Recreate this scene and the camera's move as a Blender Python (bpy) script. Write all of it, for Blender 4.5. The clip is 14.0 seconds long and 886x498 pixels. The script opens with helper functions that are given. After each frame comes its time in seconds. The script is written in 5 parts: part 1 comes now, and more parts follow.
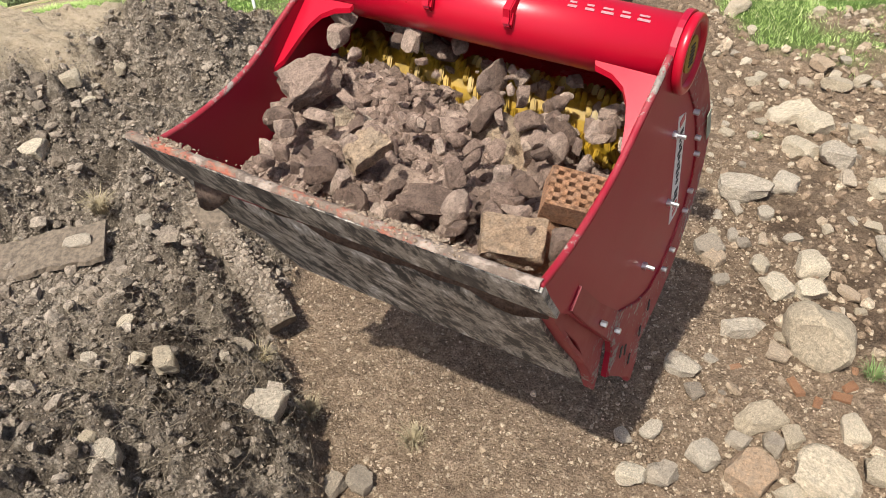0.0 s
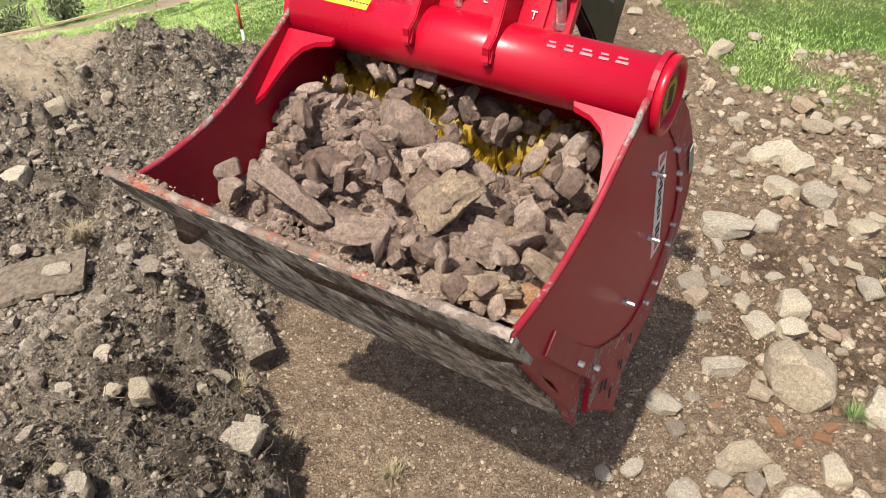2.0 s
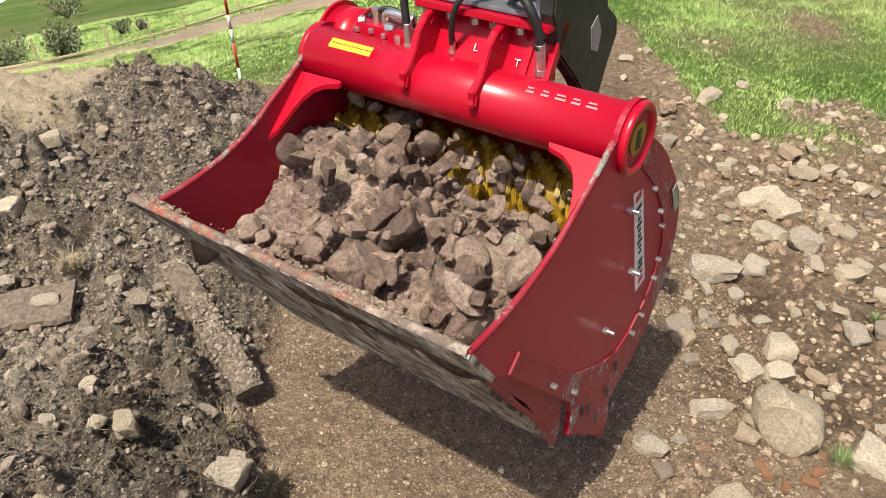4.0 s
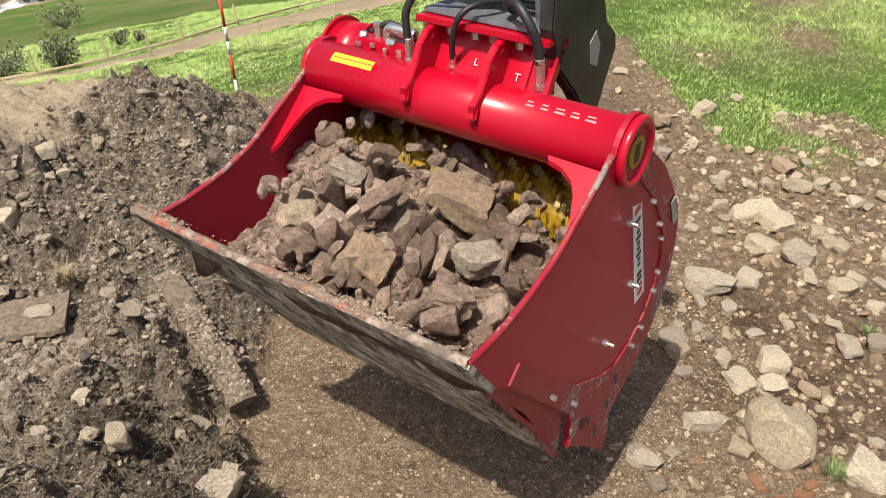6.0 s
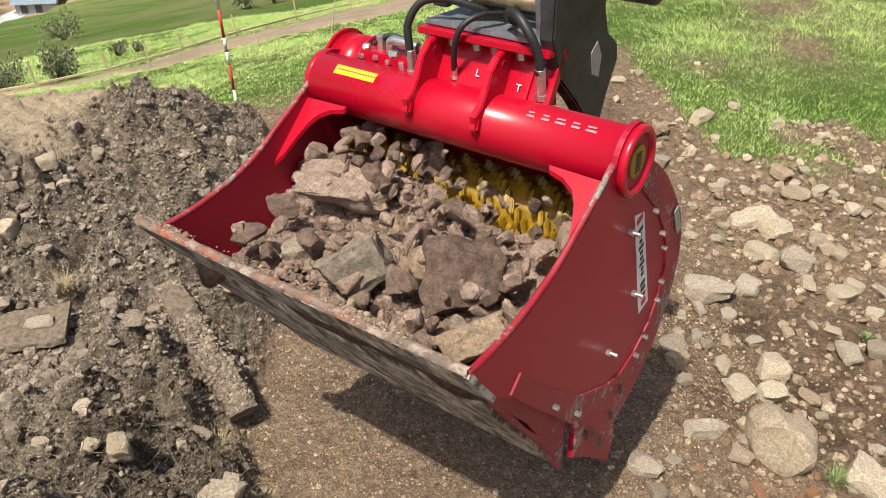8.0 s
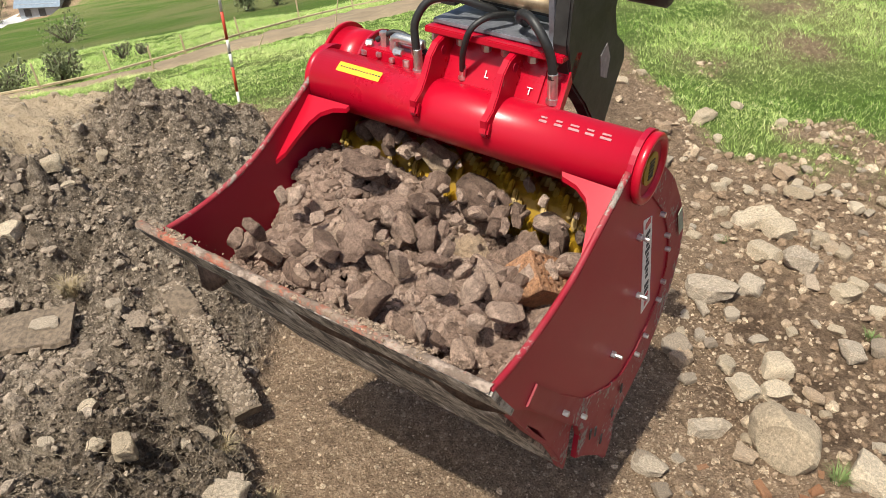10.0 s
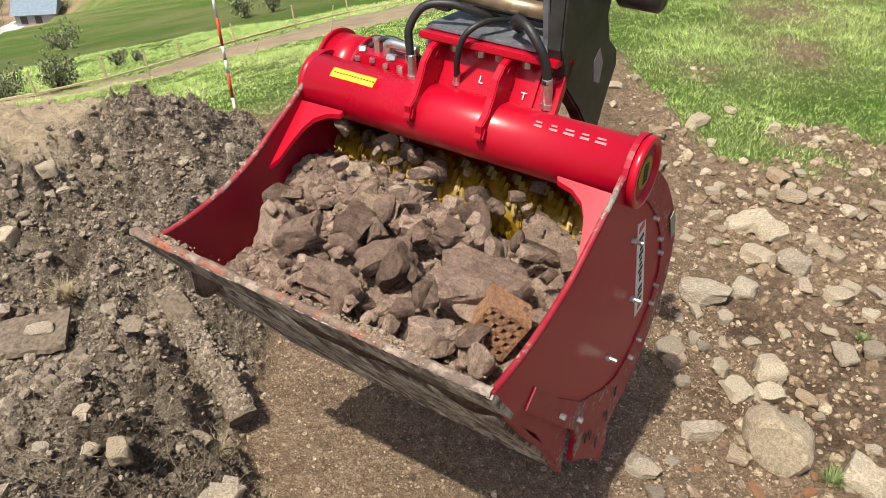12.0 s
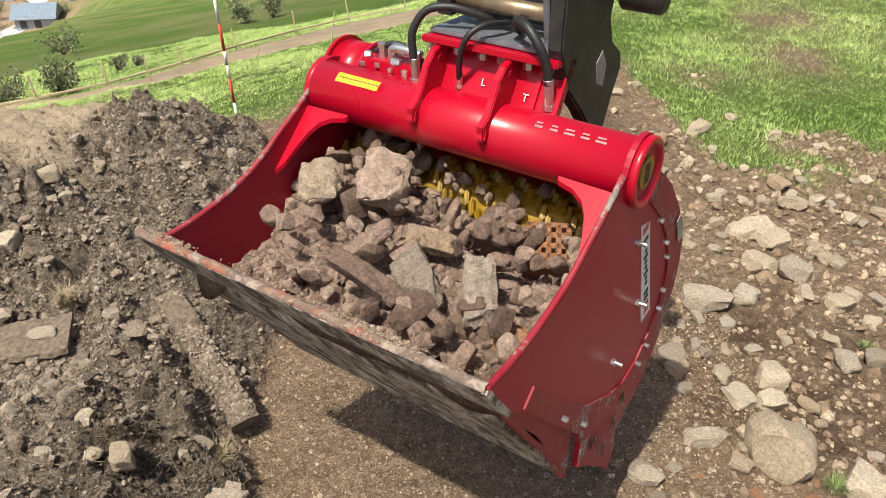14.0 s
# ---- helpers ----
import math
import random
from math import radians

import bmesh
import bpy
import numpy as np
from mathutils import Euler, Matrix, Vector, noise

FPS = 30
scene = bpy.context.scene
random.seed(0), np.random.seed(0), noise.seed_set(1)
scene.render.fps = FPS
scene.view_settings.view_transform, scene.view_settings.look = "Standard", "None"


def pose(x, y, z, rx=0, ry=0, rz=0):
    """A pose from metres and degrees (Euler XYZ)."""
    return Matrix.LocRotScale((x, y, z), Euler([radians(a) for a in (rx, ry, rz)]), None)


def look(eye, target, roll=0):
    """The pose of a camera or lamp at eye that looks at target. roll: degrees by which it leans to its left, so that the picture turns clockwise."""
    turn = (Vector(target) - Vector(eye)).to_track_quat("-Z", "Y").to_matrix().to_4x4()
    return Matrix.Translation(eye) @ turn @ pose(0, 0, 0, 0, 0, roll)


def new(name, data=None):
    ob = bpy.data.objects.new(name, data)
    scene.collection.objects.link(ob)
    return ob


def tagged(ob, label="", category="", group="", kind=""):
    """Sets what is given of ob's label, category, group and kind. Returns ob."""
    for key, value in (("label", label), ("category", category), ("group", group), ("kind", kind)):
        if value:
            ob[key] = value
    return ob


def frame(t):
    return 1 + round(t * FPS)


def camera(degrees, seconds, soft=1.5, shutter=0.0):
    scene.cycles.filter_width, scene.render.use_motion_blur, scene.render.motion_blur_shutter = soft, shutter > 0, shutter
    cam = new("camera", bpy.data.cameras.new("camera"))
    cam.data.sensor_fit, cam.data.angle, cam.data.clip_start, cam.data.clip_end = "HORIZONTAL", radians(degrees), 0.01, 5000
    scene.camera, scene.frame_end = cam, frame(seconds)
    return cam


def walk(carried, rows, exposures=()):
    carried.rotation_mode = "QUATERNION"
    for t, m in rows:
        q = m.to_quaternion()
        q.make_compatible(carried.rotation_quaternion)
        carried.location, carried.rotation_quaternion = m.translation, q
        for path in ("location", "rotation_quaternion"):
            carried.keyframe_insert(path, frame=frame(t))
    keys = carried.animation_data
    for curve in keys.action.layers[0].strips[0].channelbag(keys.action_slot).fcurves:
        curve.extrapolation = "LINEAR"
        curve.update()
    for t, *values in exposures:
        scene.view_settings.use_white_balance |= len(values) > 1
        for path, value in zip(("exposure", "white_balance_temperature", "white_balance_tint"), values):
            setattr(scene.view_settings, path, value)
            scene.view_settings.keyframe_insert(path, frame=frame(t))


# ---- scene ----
cam = camera(57.5, 14.0, soft=0.6, shutter=0.4)
PATH = [
    (0, pose(-0.023, 0.022, 2.344, 48.33, 2.61, 0.36)),
    (0.5, pose(-0.014, 0.024, 2.331, 48.20, 2.63, 0.08)),
    (1, pose(-0.016, 0.032, 2.332, 48.40, 2.30, -0.09)),
    (1.5, pose(-0.005, 0.028, 2.344, 49.34, 1.95, 0.02)),
    (2, pose(-0.009, 0.028, 2.343, 50.67, 1.34, 0.20)),
    (2.5, pose(-0.014, 0.029, 2.344, 51.94, 0.77, 0.35)),
    (3, pose(-0.014, 0.019, 2.338, 52.92, 0.33, 0.42)),
    (5.5, pose(0.007, 0.003, 2.346, 54.02, 0.05, 0.22)),
    (6, pose(0.007, 0.004, 2.349, 54.39, -0.07, 0.22)),
    (6.5, pose(0.002, 0.004, 2.347, 54.72, -0.15, 0.18)),
    (7, pose(0.001, 0.004, 2.348, 54.90, -0.11, 0.09)),
    (7.5, pose(0.000, -0.000, 2.350, 55.00, 0.00, -0.00)),
    (8, pose(0.001, -0.002, 2.354, 55.01, 0.10, -0.03)),
    (10.5, pose(0.002, -0.014, 2.354, 55.17, 0.41, 0.04)),
    (11, pose(0.004, -0.018, 2.354, 55.26, 0.43, -0.03)),
    (11.5, pose(0.005, -0.022, 2.354, 55.37, 0.39, -0.17)),
    (12, pose(0.013, -0.026, 2.355, 55.53, 0.43, -0.23)),
    (12.5, pose(0.008, -0.028, 2.352, 55.71, 0.36, -0.36)),
    (13, pose(0.003, -0.028, 2.358, 55.78, 0.27, -0.40)),
    (13.5, pose(0.001, -0.028, 2.355, 55.92, 0.23, -0.34)),
    (14, pose(-0.005, -0.027, 2.356, 55.93, 0.20, -0.22)),
]
walk(cam, PATH, exposures=[(0, 0.42, 6150, 6), (2.0, 0.41, 6200, 6), (5.5, 0.34, 6500, 6), (14.0, 0.29, 6500, 6)])

# the bucket's own small movements on the arm
BUCKET = [
    (0, pose(-0.010, 1.957, 1.441, -4.00, -0.26, -30.84)),
    (0.5, pose(-0.008, 1.960, 1.438, -3.56, -0.28, -31.32)),
    (1, pose(-0.010, 1.950, 1.445, -3.33, -0.04, -31.11)),
    (1.5, pose(-0.014, 1.935, 1.455, -2.53, 0.27, -31.06)),
    (2, pose(-0.019, 1.936, 1.453, -1.74, 0.10, -31.38)),
    (2.5, pose(-0.026, 1.944, 1.446, -1.45, -0.40, -31.67)),
    (3, pose(-0.028, 2.041, 1.380, -0.27, -1.41, -35.03)),
    (5.5, pose(0.002, 2.074, 1.376, 0.05, -1.75, -35.41)),
    (6, pose(0.003, 2.075, 1.374, -0.13, -1.90, -35.46)),
    (6.5, pose(0.003, 2.075, 1.373, -0.27, -2.01, -35.47)),
    (7, pose(0.005, 2.073, 1.373, -0.18, -2.09, -35.65)),
    (7.5, pose(0.008, 2.073, 1.371, -0.08, -2.30, -36.03)),
    (8, pose(0.009, 2.073, 1.371, -0.07, -2.40, -36.18)),
    (10.5, pose(0.024, 2.023, 1.389, 0.90, 0.70, -33.73)),
    (11, pose(0.025, 2.021, 1.388, 0.84, 0.70, -33.61)),
    (11.5, pose(0.026, 2.021, 1.388, 0.73, 0.74, -33.39)),
    (12, pose(0.027, 2.022, 1.388, 0.53, 0.65, -33.24)),
    (12.5, pose(0.025, 2.024, 1.389, 0.31, 0.14, -33.44)),
    (13, pose(0.022, 2.026, 1.393, 0.14, -0.47, -33.82)),
    (13.5, pose(0.021, 2.028, 1.394, 0.13, -0.80, -34.27)),
    (14, pose(0.021, 2.032, 1.393, 0.19, -0.98, -34.71)),
]

# ---- light ----
TO_SUN = Vector((-0.288, -0.425, 1.0)).normalized()
world = bpy.data.worlds.new("world")
scene.world = world
world.use_nodes = True
sky = world.node_tree.nodes.new("ShaderNodeTexSky")
sky.sky_type, sky.sun_disc = "NISHITA", False
sky.sun_elevation, sky.sun_rotation = math.asin(TO_SUN.z), math.atan2(TO_SUN.x, TO_SUN.y)
sky.air_density, sky.dust_density = 0.8, 4.0
world.node_tree.links.new(sky.outputs[0], world.node_tree.nodes["Background"].inputs[0])
world.node_tree.nodes["Background"].inputs[1].default_value = 0.12
sun = new("sun", bpy.data.lights.new("sun", "SUN"))
sun.data.energy, sun.data.angle, sun.data.color = 4.8, radians(0.8), (1.0, 0.94, 0.84)
sun.matrix_world = look(TO_SUN * 50, (0, 0, 0))


# ---- materials ----
def nodes_of(name):
    m = bpy.data.materials.new(name)
    m.use_nodes = True
    t = m.node_tree
    return m, t, t.nodes["Principled BSDF"]


def add(t, kind, **values):
    n = t.nodes.new(kind)
    for key, v in values.items():
        if key in n.inputs:
            n.inputs[key].default_value = v
    return n


def noise_node(t, scale, detail=4.0, rough=0.6, vec=None):
    n = add(t, "ShaderNodeTexNoise", Scale=scale, Detail=detail, Roughness=rough)
    t.links.new(vec, n.inputs["Vector"])
    return n.outputs["Fac"]


def ramp(t, fac, stops):
    n = t.nodes.new("ShaderNodeValToRGB")
    e = n.color_ramp.elements
    while len(e) < len(stops):
        e.new(0.5)
    for k, (p, c) in zip(e, stops):
        k.position, k.color = p, (*c, 1)
    t.links.new(fac, n.inputs[0])
    return n.outputs[0]


def mix(t, fac, a, b, mode="MIX"):
    n = t.nodes.new("ShaderNodeMix")
    n.data_type, n.blend_type = "RGBA", mode
    for sock, v in ((n.inputs[0], fac), (n.inputs[6], a), (n.inputs[7], b)):
        if isinstance(v, bpy.types.NodeSocket):
            t.links.new(v, sock)
        elif isinstance(v, (int, float)):
            sock.default_value = v
        else:
            sock.default_value = (*v, 1)
    return n.outputs[2]


def maths(t, op, a, b, clamp=False):
    n = t.nodes.new("ShaderNodeMath")
    n.operation, n.use_clamp = op, clamp
    for sock, v in ((n.inputs[0], a), (n.inputs[1], b)):
        if isinstance(v, bpy.types.NodeSocket):
            t.links.new(v, sock)
        else:
            sock.default_value = v
    return n.outputs[0]


def bump(t, bsdf, height, strength, distance):
    n = add(t, "ShaderNodeBump", Strength=strength, Distance=distance)
    t.links.new(height, n.inputs["Height"])
    t.links.new(n.outputs[0], bsdf.inputs["Normal"])


def coords(t, kind="Object"):
    return t.nodes.new("ShaderNodeTexCoord").outputs[kind]


def stone_material(name, dark, mid, light, rough=0.9, scale=14.0, island=False, dust=(0.33, 0.27, 0.21), dusty=0.35):
    m, t, b = nodes_of(name)
    co = coords(t)
    if island:
        rnd = t.nodes.new("ShaderNodeNewGeometry").outputs["Random Per Island"]
    else:
        rnd = t.nodes.new("ShaderNodeObjectInfo").outputs["Random"]
    shift = t.nodes.new("ShaderNodeVectorMath")
    shift.operation = "ADD"
    t.links.new(co, shift.inputs[0])
    comb = t.nodes.new("ShaderNodeCombineXYZ")
    off = maths(t, "MULTIPLY", rnd, 37.0)
    for i in range(3):
        t.links.new(off, comb.inputs[i])
    t.links.new(comb.outputs[0], shift.inputs[1])
    v = shift.outputs[0]
    n1 = noise_node(t, scale, 5, 0.65, v)
    n2 = noise_node(t, scale * 9, 4, 0.7, v)
    base = ramp(t, rnd, [(0.0, dark), (0.45, mid), (0.8, light), (1.0, mid)])
    shade = ramp(t, n1, [(0.3, (0.55, 0.53, 0.52)), (0.7, (1.25, 1.2, 1.15))])
    col = mix(t, 1.0, base, shade, "MULTIPLY")
    speck = ramp(t, n2, [(0.34, (0.5, 0.48, 0.46)), (0.48, (1.1, 1.09, 1.07)), (0.66, (1.5, 1.49, 1.46))])
    col = mix(t, 0.8, col, speck, "MULTIPLY")
    n4 = noise_node(t, scale * 3, 6, 0.72, v)
    pits = ramp(t, n4, [(0.36, (0.38, 0.36, 0.34)), (0.46, (0.9, 0.89, 0.88)), (0.64, (1.35, 1.32, 1.3))])
    col = mix(t, 0.75, col, pits, "MULTIPLY")
    d = ramp(t, noise_node(t, scale * 0.6, 5, 0.7, v), [(0.42, (0, 0, 0)), (0.62, (1, 1, 1))])
    col = mix(t, maths(t, "MULTIPLY", d, dusty), col, dust)
    t.links.new(col, b.inputs["Base Color"])
    b.inputs["Roughness"].default_value = rough
    b.inputs["Specular IOR Level"].default_value = 0.25
    bump(t, b, maths(t, "ADD", maths(t, "ADD", n1, n4), maths(t, "MULTIPLY", n2, 0.5)), 0.7, 0.02)
    return m


def paint_material(name, colour, rough=0.28, dust=0.25, dust_colour=(0.36, 0.27, 0.23), worn=0.0):
    m, t, b = nodes_of(name)
    co = coords(t)
    n1 = noise_node(t, 5, 6, 0.65, co)
    n2 = noise_node(t, 60, 4, 0.7, co)
    n3 = noise_node(t, 1.7, 4, 0.55, co)
    d = maths(t, "MULTIPLY", ramp(t, n1, [(0.38, (0.1, 0.1, 0.1)), (0.7, (1, 1, 1))]), dust)
    d = maths(t, "MULTIPLY", d, ramp(t, n3, [(0.35, (0.35, 0.35, 0.35)), (0.6, (1, 1, 1))]))
    col = mix(t, 0.25, colour, ramp(t, n3, [(0.3, tuple(c * 0.7 for c in colour)), (0.7, colour)]))
    col = mix(t, d, col, dust_colour)
    if worn:
        w = ramp(t, maths(t, "ADD", maths(t, "MULTIPLY", n1, 0.6), maths(t, "MULTIPLY", n2, 0.4)), [(0.56 - worn * 0.12, (0, 0, 0)), (0.6 - worn * 0.1, (1, 1, 1))])
        col = mix(t, w, col, ramp(t, n2, [(0.3, (0.09, 0.075, 0.065)), (0.7, (0.34, 0.29, 0.25))]))
    t.links.new(col, b.inputs["Base Color"])
    r = maths(t, "ADD", maths(t, "MULTIPLY", d, 0.9), rough, True)
    t.links.new(r, b.inputs["Roughness"])
    b.inputs["Specular IOR Level"].default_value = 0.4
    bump(t, b, n2, 0.06, 0.004)
    return m


def plain_material(name, colour, rough=0.6, metal=0.0, grain=40.0, vary=0.25, relief=0.15):
    m, t, b = nodes_of(name)
    co = coords(t)
    n = noise_node(t, grain, 5, 0.65, co)
    lo, hi = tuple(c * (1 - vary) for c in colour), tuple(min(1, c * (1 + vary)) for c in colour)
    t.links.new(ramp(t, n, [(0.3, lo), (0.7, hi)]), b.inputs["Base Color"])
    b.inputs["Roughness"].default_value, b.inputs["Metallic"].default_value = rough, metal
    bump(t, b, n, relief, 0.004)
    return m


RED = paint_material("red_paint", (0.43, 0.001, 0.018), 0.27, 0.045, (0.34, 0.12, 0.1))
RED_PLATE = paint_material("red_paint_dusty", (0.33, 0.0015, 0.023), 0.43, 0.045, (0.32, 0.1, 0.1))
RED_WORN = paint_material("red_paint_scraped", (0.27, 0.004, 0.018), 0.42, 0.5, (0.33, 0.14, 0.13), 0.22)
# rotor yellow darkened: the shade under the tube is put into the colour
SHADED_YELLOW = plain_material("shaded_rotor_yellow", (0.28, 0.165, 0.008), 0.5, 0.0, 22, 0.45)
STICKER_YELLOW = plain_material("yellow_sticker", (0.8, 0.43, 0.02), 0.45, 0, 30, 0.08)
WHITE = plain_material("white_sticker", (0.72, 0.7, 0.67), 0.5, 0, 60, 0.12, 0.05)
WORN_WHITE = plain_material("worn_white_paint", (0.4, 0.17, 0.18), 0.6, 0, 90, 0.4, 0.05)
INK = plain_material("dark_ink", (0.03, 0.03, 0.035), 0.6, 0, 60, 0.1, 0.05)
SILVER = plain_material("zinc_plated_steel", (0.6, 0.6, 0.58), 0.32, 0.9, 80, 0.2)
BLACK = plain_material("black_painted_steel", (0.024, 0.023, 0.022), 0.5, 0.0, 14, 0.75, 0.5)
RUBBER = plain_material("black_rubber", (0.018, 0.018, 0.018), 0.5, 0, 90, 0.3)
GREY_STEEL = plain_material("grey_steel", (0.22, 0.23, 0.26), 0.45, 0.5, 25, 0.3)
WOOD = plain_material("weathered_wood", (0.5, 0.4, 0.25), 0.85, 0, 18, 0.25)
BOARD = plain_material("muddy_board", (0.15, 0.113, 0.08), 0.95, 0, 45, 0.55, 1.0)
LEAF = plain_material("shrub_leaves", (0.2, 0.225, 0.11), 0.8, 0, 5, 0.5)
BARK = plain_material("bark", (0.12, 0.09, 0.07), 0.9, 0, 40, 0.4)
POLE_RED = plain_material("pole_red", (0.55, 0.06, 0.03), 0.5, 0, 40, 0.15)
POLE_WHITE = plain_material("pole_white", (0.75, 0.73, 0.68), 0.5, 0, 40, 0.1)
RENDERED_WALL = plain_material("pale_wall", (0.34, 0.38, 0.43), 0.8, 0, 1.5, 0.1)
ROOF = plain_material("grey_roof", (0.17, 0.22, 0.28), 0.7, 0, 2, 0.2)
GLASS_DARK = plain_material("window_glass", (0.05, 0.06, 0.07), 0.1, 0, 3, 0.2, 0.0)


def mud_steel():
    m, t, b = nodes_of("muddy_worn_steel")
    stretch = t.nodes.new("ShaderNodeMapping")
    stretch.inputs["Scale"].default_value = (1.0, 0.42, 0.42)
    t.links.new(coords(t), stretch.inputs["Vector"])
    co = stretch.outputs[0]
    n1, n2, n3 = noise_node(t, 19, 9, 0.78, co), noise_node(t, 120, 5, 0.7, co), noise_node(t, 6, 6, 0.7, co)
    col = ramp(t, n1, [(0.36, (0.04, 0.036, 0.036)), (0.46, (0.07, 0.063, 0.057)), (0.49, (0.34, 0.305, 0.255)), (0.57, (0.46, 0.42, 0.36)), (0.62, (0.8, 0.77, 0.72))])
    col = mix(t, 0.7, col, ramp(t, n2, [(0.36, (0.35, 0.34, 0.33)), (0.52, (1.1, 1.1, 1.08))]), "MULTIPLY")
    col = mix(t, ramp(t, n3, [(0.53, (0, 0, 0)), (0.58, (0.85, 0.85, 0.85))]), col, (0.06, 0.053, 0.05))
    t.links.new(col, b.inputs["Base Color"])
    b.inputs["Roughness"].default_value = 0.6
    bump(t, b, maths(t, "ADD", n1, n2), 0.4, 0.006)
    return m


def lip_material():
    m, t, b = nodes_of("scraped_red_lip")
    co = coords(t)
    n1, n2 = noise_node(t, 13, 6, 0.7, co), noise_node(t, 70, 4, 0.7, co)
    n3 = noise_node(t, 9, 6, 0.75, co)
    col = ramp(t, n1, [(0.36, (0.26, 0.19, 0.14)), (0.5, (0.14, 0.1, 0.075)), (0.62, (0.36, 0.28, 0.225))])
    red = ramp(t, n2, [(0.3, (0.28, 0.05, 0.03)), (0.7, (0.44, 0.12, 0.055))])
    col = mix(t, ramp(t, n3, [(0.52, (0, 0, 0)), (0.6, (0.75, 0.75, 0.75))]), col, red)
    t.links.new(col, b.inputs["Base Color"])
    b.inputs["Roughness"].default_value = 0.8
    bump(t, b, maths(t, "ADD", n1, n2), 0.7, 0.012)
    return m


MUD_STEEL, LIP = mud_steel(), lip_material()
PALE_STONE = stone_material("pale_field_stone", (0.45, 0.38, 0.285), (0.57, 0.495, 0.38), (0.69, 0.615, 0.49), 0.9, 16, False, (0.58, 0.45, 0.31), 0.3)
GREY_STONE = stone_material("grey_brown_stone", (0.34, 0.285, 0.225), (0.48, 0.415, 0.335), (0.6, 0.53, 0.43), 0.9, 16)
TAN_STONE = stone_material("tan_stone", (0.42, 0.29, 0.19), (0.5, 0.385, 0.275), (0.55, 0.46, 0.36), 0.9, 16)
RUBBLE = stone_material("dusty_rubble", (0.12, 0.083, 0.066), (0.26, 0.187, 0.151), (0.45, 0.352, 0.29), 0.9, 45, False, (0.36, 0.25, 0.19), 0.25)
GREY_RUBBLE = stone_material("grey_rubble", (0.24, 0.2, 0.16), (0.31, 0.265, 0.215), (0.38, 0.33, 0.27), 0.9, 45)
TAN_RUBBLE = stone_material("tan_rubble", (0.32, 0.225, 0.15), (0.38, 0.285, 0.2), (0.42, 0.34, 0.255), 0.9, 45)
RUBBLE_BITS = stone_material("dusty_rubble_bits", (0.13, 0.092, 0.074), (0.23, 0.168, 0.138), (0.36, 0.28, 0.236), 0.9, 25, True, (0.4, 0.28, 0.215), 0.4)
TERRACOTTA = stone_material("terracotta_brick", (0.36, 0.17, 0.085), (0.4, 0.2, 0.1), (0.42, 0.23, 0.13), 0.85, 60, False, (0.36, 0.25, 0.18), 0.35)
GRAVEL = stone_material("gravel_bits", (0.19, 0.133, 0.09), (0.33, 0.246, 0.172), (0.64, 0.545, 0.415), 0.9, 30, True, (0.42, 0.3, 0.2), 0.35)
CLODS = stone_material("earth_clods", (0.16, 0.13, 0.102), (0.28, 0.235, 0.19), (0.45, 0.39, 0.325), 0.95, 30, True, (0.36, 0.285, 0.215), 0.5)

MUD_CRUMBS = stone_material("mud_crumbs", (0.2, 0.145, 0.1), (0.34, 0.255, 0.19), (0.5, 0.4, 0.31), 0.95, 40, True)
BLACK_CLODS = stone_material("moist_clods", (0.06, 0.05, 0.041), (0.13, 0.108, 0.088), (0.3, 0.255, 0.21), 0.8, 30, True, (0.2, 0.165, 0.13), 0.3)


